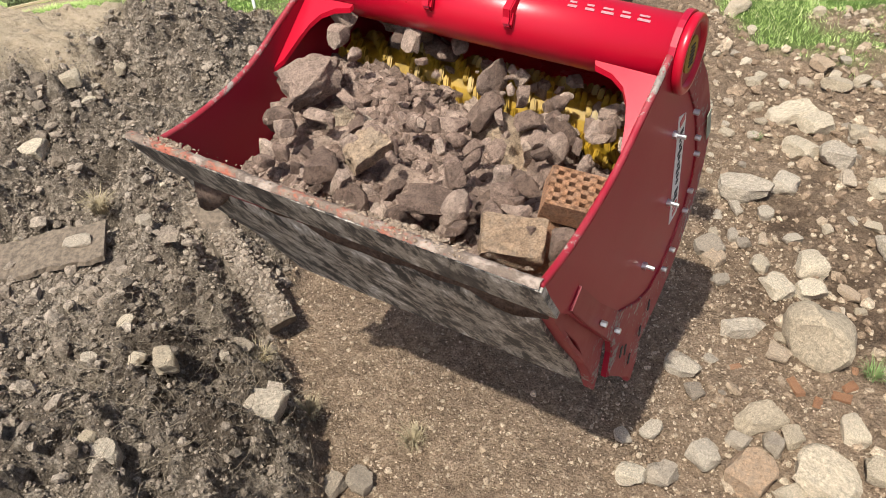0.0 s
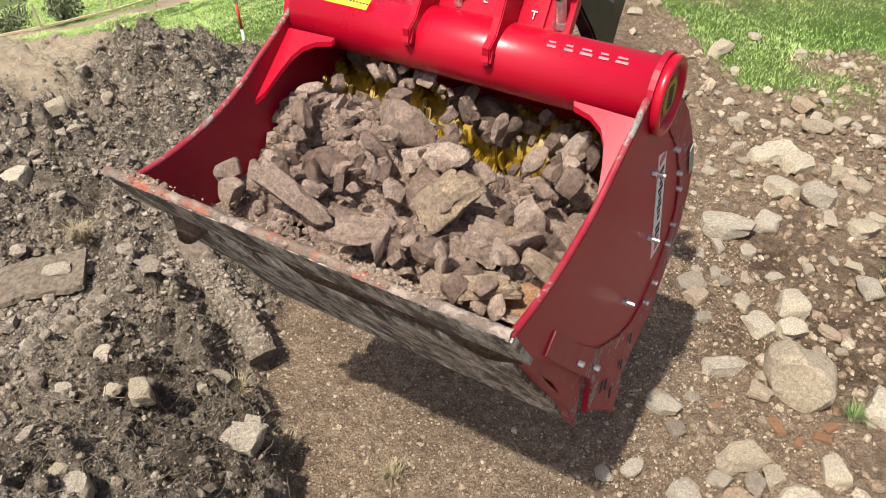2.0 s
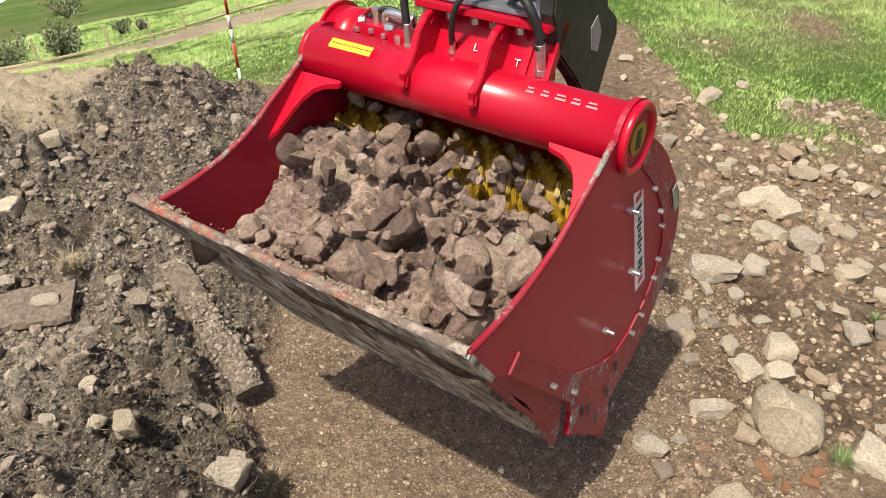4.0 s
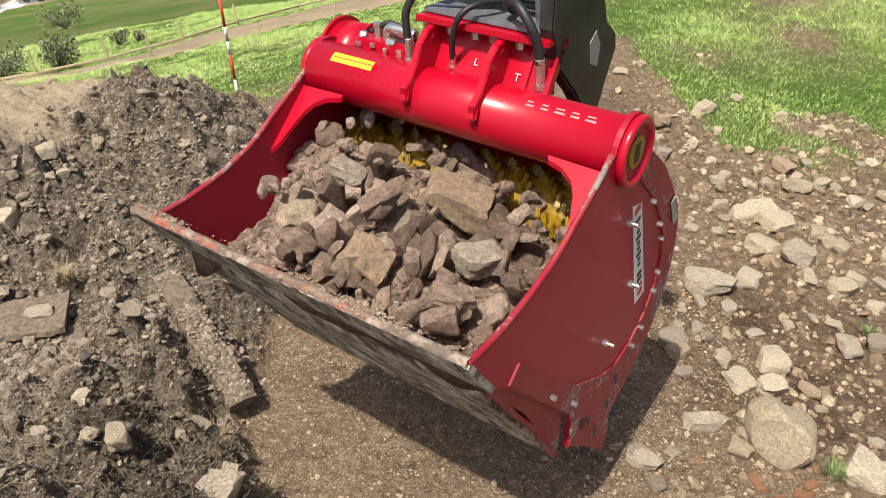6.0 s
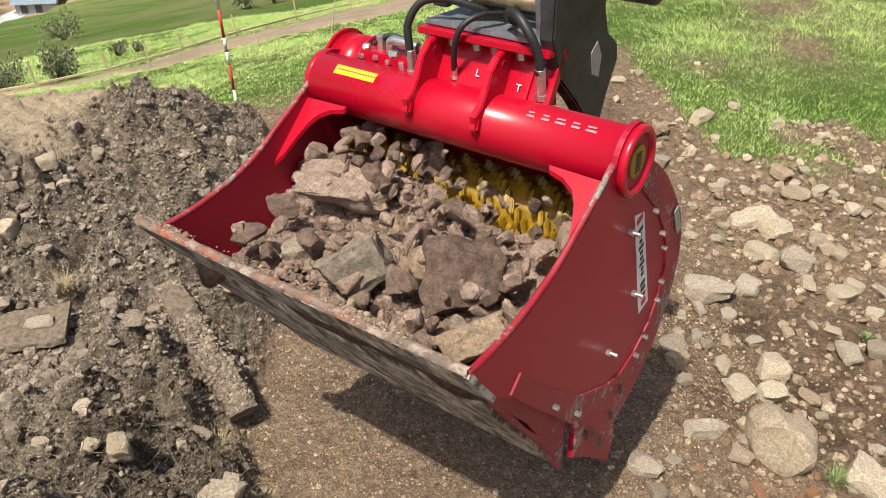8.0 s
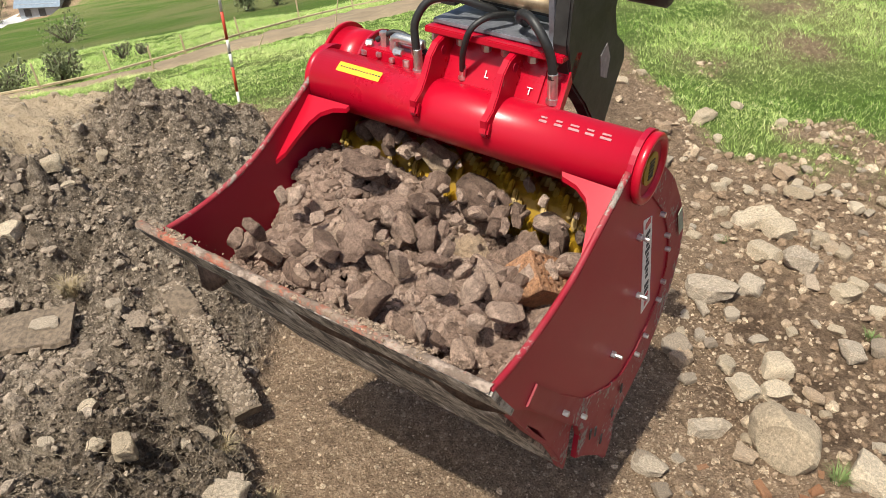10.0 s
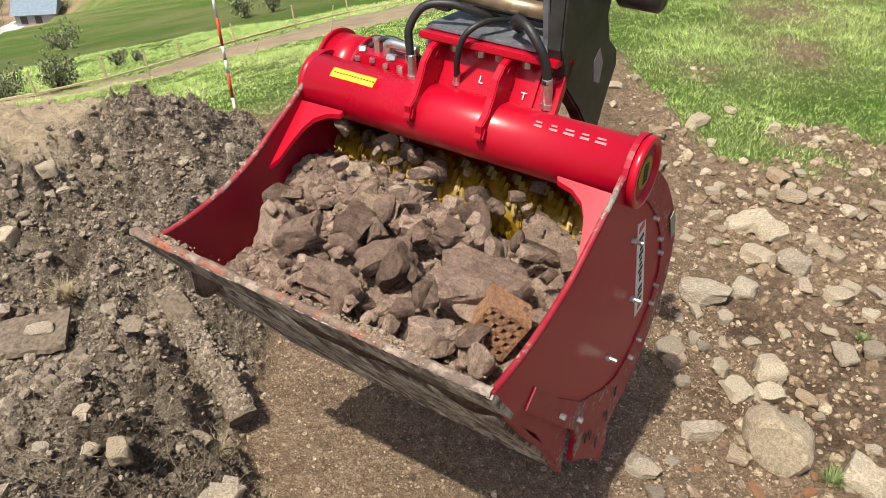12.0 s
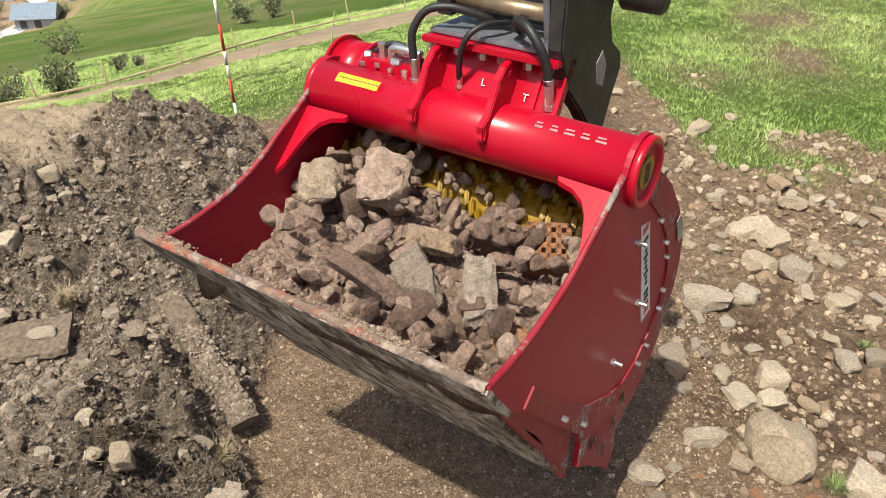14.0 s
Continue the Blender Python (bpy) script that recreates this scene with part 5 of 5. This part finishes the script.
# ---- the load in the bucket ----
LOOP = [(0.15, -0.40), (0.115, -0.27), (0.04, -0.19), (-0.06, -0.175), (-0.2, -0.19), (-0.35, -0.215), (-0.47, -0.235), (-0.56, -0.255), (-0.545, -0.30), (-0.46, -0.37), (-0.36, -0.43), (-0.22, -0.49), (-0.06, -0.51), (0.1, -0.48)]


def smooth_loop():
    p = np.array(LOOP + LOOP[:1])
    seg = np.hypot(*np.diff(p, axis=0).T)
    s = np.concatenate([[0], np.cumsum(seg)])
    return s / s[-1], p


LOOP_S, LOOP_P = smooth_loop()


def pile_shift(x, y):
    """How far the pile stands above its mean at a place in the bucket."""
    left = float(step(0.15, -0.35, x))
    back = float(step(-0.4, -0.02, y))
    wall = float(step(-0.32, -0.47, x)) * (1 - back)
    return 0.03 * left - 0.10 * wall + back * (0.05 * left - 0.04 * float(step(-0.05, 0.3, x)))


def loop_at(phase, inset, x):
    phase %= 1.0
    y, z = np.interp(phase, LOOP_S, LOOP_P[:, 0]), np.interp(phase, LOOP_S, LOOP_P[:, 1])
    c = Vector((-0.2, -0.36))
    v = Vector((y, z)) - c
    v = v * (1 - inset / max(0.12, v.length))
    y, z = c.x + v.x, c.y + v.y
    if z > -0.42:
        z += pile_shift(x, y)
    return y, z


def keep_in(x, y, z, r):
    """Pushes a stone of radius r off the sloping floor and the side walls."""
    gap = (y + 0.655) * 0.826 + (z + 0.22) * 0.564
    if gap < r:
        y, z = y + (r - gap) * 0.826, z + (r - gap) * 0.564
    return Vector((max(LEFT + 0.02 + r * 0.7, min(HALF - 0.02 - r * 0.7, x)), y, z))


def bucket_at(t):
    for (ta, a), (tb, b) in zip(BUCKET, BUCKET[1:]):
        if t <= tb:
            return a.lerp(b, (t - ta) / (tb - ta))
    return BUCKET[-1][1]


RUBBLE_MESHES = [rock_mesh("rubble_stone", 200 + k, RUBBLE, 3, 8, (0.0, 0.5, 0.8)[k % 3], 0.04) for k in range(12)]
SMALL_MESHES = [rock_mesh("rubble_stone", 230 + k, RUBBLE, 2, 7, (0.2, 0.6, 0.9)[k % 3], 0.05) for k in range(12)]
LOAD = []


def cut_to_size(mesh, size):
    """A stone's own mesh, at its true size."""
    me = mesh.copy()
    me.transform(Matrix.Diagonal((*size, 1)))
    return me


def load_stone(size, x, phase, rng, mesh, label, period):
    ob = new("rubble_stone", cut_to_size(mesh, [size * f for f in (rng.uniform(0.9, 1.45), rng.uniform(0.6, 0.95), rng.uniform(0.4, 0.75))]))
    tagged(ob, label, "rubble stone", "rubble in the bucket")
    axis = Vector((1.0, rng.uniform(-0.35, 0.35), rng.uniform(-0.35, 0.35))).normalized()
    LOAD.append((ob, size, x, phase, Euler([rng.uniform(0, 6.28) for _ in range(3)]).to_matrix().to_4x4(), axis, rng.uniform(40, 110), period, rng.uniform(0, 6.28)))


def build_load():
    rng = random.Random(77)
    labels = ("dusty brown broken stone tumbling in the bucket", "dusty grey-brown rubble block tumbling in the bucket")
    for k in range(6):
        load_stone(rng.uniform(0.10, 0.13), rng.uniform(-0.30, 0.44), (k * 0.618) % 1, rng, RUBBLE_MESHES[k % 12], labels[k % 2], 8.0 + rng.uniform(-0.4, 0.4))
    for k in range(150):
        load_stone(rng.uniform(0.05, 0.092), rng.uniform(-0.35, 0.49), (k * 0.618 + 0.3) % 1, rng, RUBBLE_MESHES[(k * 5) % 12], labels[k % 2], 7.2 + rng.uniform(-0.6, 0.6))
    for k in range(95):
        load_stone(rng.uniform(0.028, 0.056), rng.uniform(-0.37, 0.51), (k * 0.618 + 0.1) % 1, rng, SMALL_MESHES[(k * 7) % 12], labels[k % 2], 6.5 + rng.uniform(-0.8, 0.8))


HEROES = []
HERO_KINDS = {
    "R": ([rock_mesh("rubble_stone", 300 + k, RUBBLE, 4, 9, 0.45, 0.06) for k in range(5)], "rubble_stone", "large dusty brown stone tumbling in the bucket", "rubble stone"),
    "G": ([rock_mesh("rubble_stone", 320 + k, GREY_RUBBLE, 4, 7, 0.7, 0.05) for k in range(3)], "rubble_stone", "large grey rubble block tumbling in the bucket", "rubble stone"),
    "T": ([rock_mesh("rubble_stone", 330 + k, TAN_RUBBLE, 4, 8, 0.5, 0.06) for k in range(3)], "rubble_stone", "tan broken stone tumbling in the bucket", "rubble stone"),
    "K": ([rock_mesh("paving_block", 340 + k, RUBBLE if k else TAN_RUBBLE, 4, 2, 1.1, 0.035) for k in range(2)], "paving_block", "dusty broken paving block tumbling in the bucket", "paving block"),
}


def hollow_brick_mesh():
    """A broken hollow brick of one unit: a grid of webs with square holes through it."""
    bm = bmesh.new()
    for k in range(5):
        for upright, m in ((True, pose(-0.44 + k * 0.22, 0, 0)), (False, pose(0, -0.44 + k * 0.22, 0))):
            size = (0.115, 0.97, 1.0) if upright else (0.97, 0.115, 1.0)
            web = box(*size, m, 0.012)
            me = bpy.data.meshes.new("tmp")
            web.to_mesh(me)
            bm.from_mesh(me)
            web.free()
            bpy.data.meshes.remove(me)
    for v in bm.verts:
        v.co += Vector((noise.noise(v.co * 3), noise.noise(v.co * 3 + Vector((5, 0, 0))), 0)) * 0.03
    me = bpy.data.meshes.new("hollow_brick")
    bm.to_mesh(me)
    bm.free()
    me.materials.append(TERRACOTTA)
    return me


HERO_KINDS["H"] = ([hollow_brick_mesh()], "hollow_brick", "broken orange hollow brick tumbling in the bucket", "brick")


def hero(kind, t0, place, size, turn):
    """A large stone that comes up at t0 at this place in the bucket."""
    meshes, name, label, category = HERO_KINDS[kind]
    ob = new(name, cut_to_size(meshes[len(HEROES) % len(meshes)], [e * 1.08 for e in size]))
    tagged(ob, label, category, "rubble in the bucket")
    HEROES.append((ob, t0, Vector(place), pose(0, 0, 0, *turn), 12.5 if kind == "H" else 9.0, max(size) * 0.5))


def surface_phase(y):
    """Where on the loop the upper run passes y."""
    best = min((abs(np.interp(p, LOOP_S, LOOP_P[:, 0]) - y) + (1 if np.interp(p, LOOP_S, LOOP_P[:, 1]) < -0.3 else 0), p) for p in np.linspace(0, 0.6, 240))
    return best[1]


hero("K", 0, (0.391, -0.496, -0.265), (0.159, 0.118, 0.094), (27, 7, 26))
hero("H", 0, (0.462, -0.343, -0.225), (0.122, 0.091, 0.070), (26, 12, 22))
hero("R", 0, (0.276, -0.067, -0.279), (0.169, 0.162, 0.130), (27, 1, 31))
hero("T", 0, (-0.052, -0.400, -0.222), (0.127, 0.094, 0.075), (25, -26, 55))
hero("R", 0, (-0.315, -0.272, -0.160), (0.187, 0.130, 0.104), (26, -22, 51))
hero("R", 0, (0.204, -0.477, -0.255), (0.211, 0.087, 0.070), (27, 7, 26))
hero("T", 1.5, (0.179, -0.248, -0.231), (0.199, 0.126, 0.101), (26, -15, 44))
hero("R", 1.5, (-0.119, -0.475, -0.225), (0.250, 0.072, 0.058), (22, 36, -4))
hero("K", 1.5, (0.246, 0.231, -0.366), (0.136, 0.080, 0.064), (26, -6, 36))
hero("T", 1.5, (0.382, -0.504, -0.256), (0.194, 0.070, 0.056), (26, 7, 26))
hero("R", 1.5, (0.083, -0.420, -0.236), (0.180, 0.077, 0.062), (26, 7, 26))
hero("R", 1.5, (0.067, -0.139, -0.202), (0.183, 0.077, 0.062), (26, 4, 28))
hero("R", 3, (0.104, -0.391, -0.243), (0.146, 0.174, 0.117), (29, -7, 41))
hero("K", 3, (0.310, -0.542, -0.266), (0.102, 0.127, 0.082), (29, 5, 33))
hero("K", 3, (0.367, -0.465, -0.251), (0.077, 0.122, 0.062), (29, -3, 38))
hero("K", 3, (0.437, -0.447, -0.248), (0.076, 0.089, 0.061), (29, -7, 41))
hero("K", 3, (0.488, -0.545, -0.261), (0.103, 0.061, 0.049), (29, 9, 30))
hero("R", 3, (0.385, -0.147, -0.262), (0.185, 0.128, 0.102), (28, 21, 20))
hero("K", 6.5, (0.126, -0.189, -0.232), (0.211, 0.151, 0.121), (31, 1, 36))
hero("T", 6.5, (0.066, -0.527, -0.269), (0.146, 0.139, 0.111), (30, 22, 21))
hero("G", 6.5, (-0.161, -0.309, -0.181), (0.131, 0.093, 0.074), (30, 18, 24))
hero("R", 6.5, (0.044, -0.018, -0.199), (0.193, 0.121, 0.097), (30, 18, 24))
hero("G", 6.5, (0.321, -0.378, -0.233), (0.136, 0.095, 0.076), (31, -15, 47))
hero("R", 6.5, (-0.028, -0.312, -0.198), (0.166, 0.068, 0.054), (28, -38, 69))
hero("R", 6.5, (0.347, -0.534, -0.267), (0.129, 0.103, 0.083), (31, 1, 36))
hero("R", 8, (-0.2, -0.22, -0.2), (0.32, 0.15, 0.09), (24, 10, 31))
hero("G", 7.5, (0.038, -0.379, -0.239), (0.160, 0.204, 0.128), (16, 52, -23))
hero("R", 7.5, (0.296, -0.271, -0.248), (0.246, 0.232, 0.185), (31, 2, 36))
hero("T", 7.5, (0.438, -0.506, -0.263), (0.185, 0.096, 0.077), (31, -11, 44))
hero("H", 11, (0.41, -0.320, -0.235), (0.105, 0.12, 0.08), (21, 45, -12))
hero("R", 11, (-0.015, -0.547, -0.249), (0.307, 0.056, 0.045), (29, 15, 23))
hero("R", 11, (-0.028, -0.367, -0.214), (0.176, 0.081, 0.065), (27, 32, 7))
hero("R", 11, (0.296, -0.407, -0.241), (0.149, 0.108, 0.087), (28, 24, 15))
hero("R", 11, (-0.187, -0.284, -0.172), (0.154, 0.092, 0.074), (29, -8, 39))
hero("K", 11, (-0.088, -0.088, -0.146), (0.127, 0.095, 0.076), (28, 20, 18))
hero("R", 12.5, (0.315, -0.404, -0.251), (0.30, 0.19, 0.17), (30, -6, 38))
hero("R", 12.5, (0.364, -0.094, -0.274), (0.239, 0.127, 0.101), (30, 5, 30))
hero("R", 12.5, (0.031, -0.438, -0.240), (0.185, 0.093, 0.074), (29, -28, 55))
hero("R", 12.5, (-0.087, -0.391, -0.214), (0.089, 0.162, 0.071), (30, 17, 21))
hero("R", 12.5, (0.146, -0.271, -0.225), (0.102, 0.124, 0.082), (30, 17, 21))
hero("R", 14, (-0.120, -0.149, -0.163), (0.173, 0.197, 0.138), (31, 5, 32))
hero("T", 14, (-0.272, -0.254, -0.160), (0.150, 0.142, 0.114), (31, 1, 34))
hero("G", 14, (0.170, -0.403, -0.240), (0.105, 0.210, 0.084), (30, -26, 54))
hero("R", 14, (0.106, -0.495, -0.252), (0.291, 0.069, 0.055), (30, 27, 15))
hero("G", 14, (0.331, -0.367, -0.233), (0.102, 0.231, 0.081), (31, 1, 34))
hero("H", 14, (0.349, -0.059, -0.275), (0.114, 0.129, 0.070), (31, 5, 32))
hero("T", 14, (0.103, -0.259, -0.216), (0.148, 0.074, 0.059), (31, 14, 26))
hero("R", 14, (0.203, -0.062, -0.270), (0.155, 0.155, 0.124), (31, 18, 23))
hero("R", 14, (-0.022, -0.365, -0.211), (0.192, 0.066, 0.053), (30, -30, 58))


build_load()


def build_bed():
    rng = np.random.default_rng(9)
    n = 7500
    x, y = rng.uniform(-0.465, 0.525, n), rng.uniform(-0.60, 0.10, n)
    top = np.interp(y, [-0.60, -0.5, -0.35, -0.2, 0.0, 0.1], [-0.31, -0.29, -0.275, -0.255, -0.25, -0.33])
    top = top + np.array([pile_shift(a, b) for a, b in zip(x, y)]) - 0.03 + 0.06 * fbm(x, y, 7, 3, 3)
    size = np.clip(np.exp(rng.normal(-3.7, 0.4, n)), 0.012, 0.055)
    k = (y + 0.655) * 0.826 + (top - 0.025 + 0.22) * 0.564 > size * 0.75 + 0.012
    x, y, top, size = x[k], y[k], top[k], size[k]
    return lumps("rubble_bed", x, y, size, RUBBLE_BITS, "fine dusty rubble and grit filling the bucket", "rubble", 17, 0.5, (0.7, 1.0), top - 0.025)


def build_fill():
    bm = bmesh.new()
    rows = []
    for j in range(30):
        y = -0.585 + j * 0.735 / 29
        row = []
        for k in range(50):
            x = -0.475 + k * 1.0 / 49
            z = np.interp(y, [-0.63, -0.5, -0.35, -0.2, 0.0, 0.15], [-0.37, -0.37, -0.355, -0.34, -0.35, -0.47]) + pile_shift(x, y) + 0.03 * noise.noise((x * 9, y * 9, 0))
            row.append(bm.verts.new((x, y, z)))
        rows.append(row)
    for a, b in zip(rows, rows[1:]):
        for k in range(49):
            bm.faces.new((a[k], a[k + 1], b[k + 1], b[k]))
    ex = bmesh.ops.extrude_face_region(bm, geom=list(bm.faces))
    for v in ex["geom"]:
        if isinstance(v, bmesh.types.BMVert):
            v.co.z = max(min(v.co.z - 0.05, -0.36), -0.2 - (v.co.y + 0.655) * 1.5)
    bmesh.ops.recalc_face_normals(bm, faces=bm.faces)
    return tagged(part("rubble_fill", bm, RUBBLE, None, "", True), "brown packed rubble deep in the bucket", "rubble", kind="stuff")


bed, fill = build_bed(), build_fill()


def build_lip_mud():
    rng = np.random.default_rng(41)
    n = 1500
    x, y = rng.uniform(-0.54, 0.545, n), rng.uniform(-0.692, -0.655, n)
    k = rng.random(n) < 0.12 + 0.88 * step(0.0, 0.35, fbm(x, y * 0.2, 7, 3, 19))
    size = np.clip(np.exp(rng.normal(-5.0, 0.5, n)), 0.003, 0.02)
    return lumps("lip_mud", x[k], y[k], size[k], MUD_CRUMBS, "dried mud crumbs and grit stuck on the lip", "mud", 42, 0.55, (0.5, 0.8), np.full(int(k.sum()), -0.181))


lip_mud = build_lip_mud()
HOPS = []


def build_hops():
    """Small bits that the rotors throw up."""
    rng = random.Random(55)
    for k in range(18):
        s = rng.uniform(0.010, 0.03) if k > 2 else 0.045
        ob = new("stone_chip", cut_to_size(SMALL_MESHES[k % 12], (s * 1.3, s, s * 0.8)))
        tagged(ob, "small stone chip thrown up by the rotors", "stone chip", "chips in the bucket")
        HOPS.append((ob, rng.uniform(-0.26, 0.45), rng.uniform(0, 1), rng.uniform(0.8, 1.5), rng.uniform(0.05, 0.15), rng.uniform(-0.3, 0.02)))


build_hops()


# ---- what moves ----
def motions():
    walk(bucket, BUCKET)
    walk(coupler, BUCKET)
    walk(bed, BUCKET)
    walk(fill, BUCKET)
    walk(lip_mud, BUCKET)
    for k, (r, cy, cz) in enumerate(rotors):
        walk(r, [(i * 0.1, pose(0, cy, cz, (i * -31 + k * 20) % 360, 0, 0)) for i in range(141)])
    for ob, size, x, phase, first, axis, spin, period, wob in LOAD:
        rows = []
        for i in range(57):
            t = i * 0.25
            y, z = loop_at(phase + t / period + 0.012 * math.sin(t * 2.1 + wob), size * 0.33, x)
            z += 0.055 * float(step(3.4, 2.4, t) * step(-0.25, 0.0, y)) * (z > -0.42)
            xx = max(-0.46, min(0.515, x + 0.025 * math.sin(t * 0.9 + wob)))
            turn = Matrix.Rotation(radians(spin * t + 12 * math.sin(t * 3 + wob)), 4, axis)
            rows.append((t, bucket_at(t) @ Matrix.Translation(keep_in(xx, y, z, size * 0.56)) @ turn @ first))
        walk(ob, rows)
    for k, (ob, x, shift, period, high, reach) in enumerate(HOPS):
        rows = []
        for i in range(141):
            t = i * 0.1
            u = abs(2 * ((t / period + shift) % 1.0) - 1)
            y = 0.03 + (reach - 0.03) * u
            z = -0.22 + pile_shift(x, y) + high * 4 * u * (1 - u)
            rows.append((t, bucket_at(t) @ Matrix.Translation((x + 0.03 * math.sin(t + k), y, z)) @ pose(0, 0, 0, 110 * t, 60 * t, 20 * k)))
        walk(ob, rows)
    for k, (ob, t0, place, turn0, lap, half) in enumerate(HEROES):
        phase = surface_phase(place.y)
        y0, z0 = loop_at(phase, 0.05, place.x)
        period = lap + (k * 0.37) % 1.5
        rows = []
        for i in range(57):
            t = i * 0.25
            sunk = float(step(0.7, 1.9, abs(t - t0)))
            y, z = loop_at(phase + (t - t0) / period, 0.05 + 0.11 * sunk, place.x)
            z -= 0.06 * sunk
            roll = Matrix.Rotation(radians((34 + (k * 13) % 40) * (t - t0)), 4, Vector((1, 0.2 * math.sin(k), 0.15 * math.cos(k))).normalized())
            rows.append((t, bucket_at(t) @ Matrix.Translation(keep_in(place.x, place.y + y - y0, place.z + z - z0, half)) @ roll @ turn0))
        walk(ob, rows)


motions()
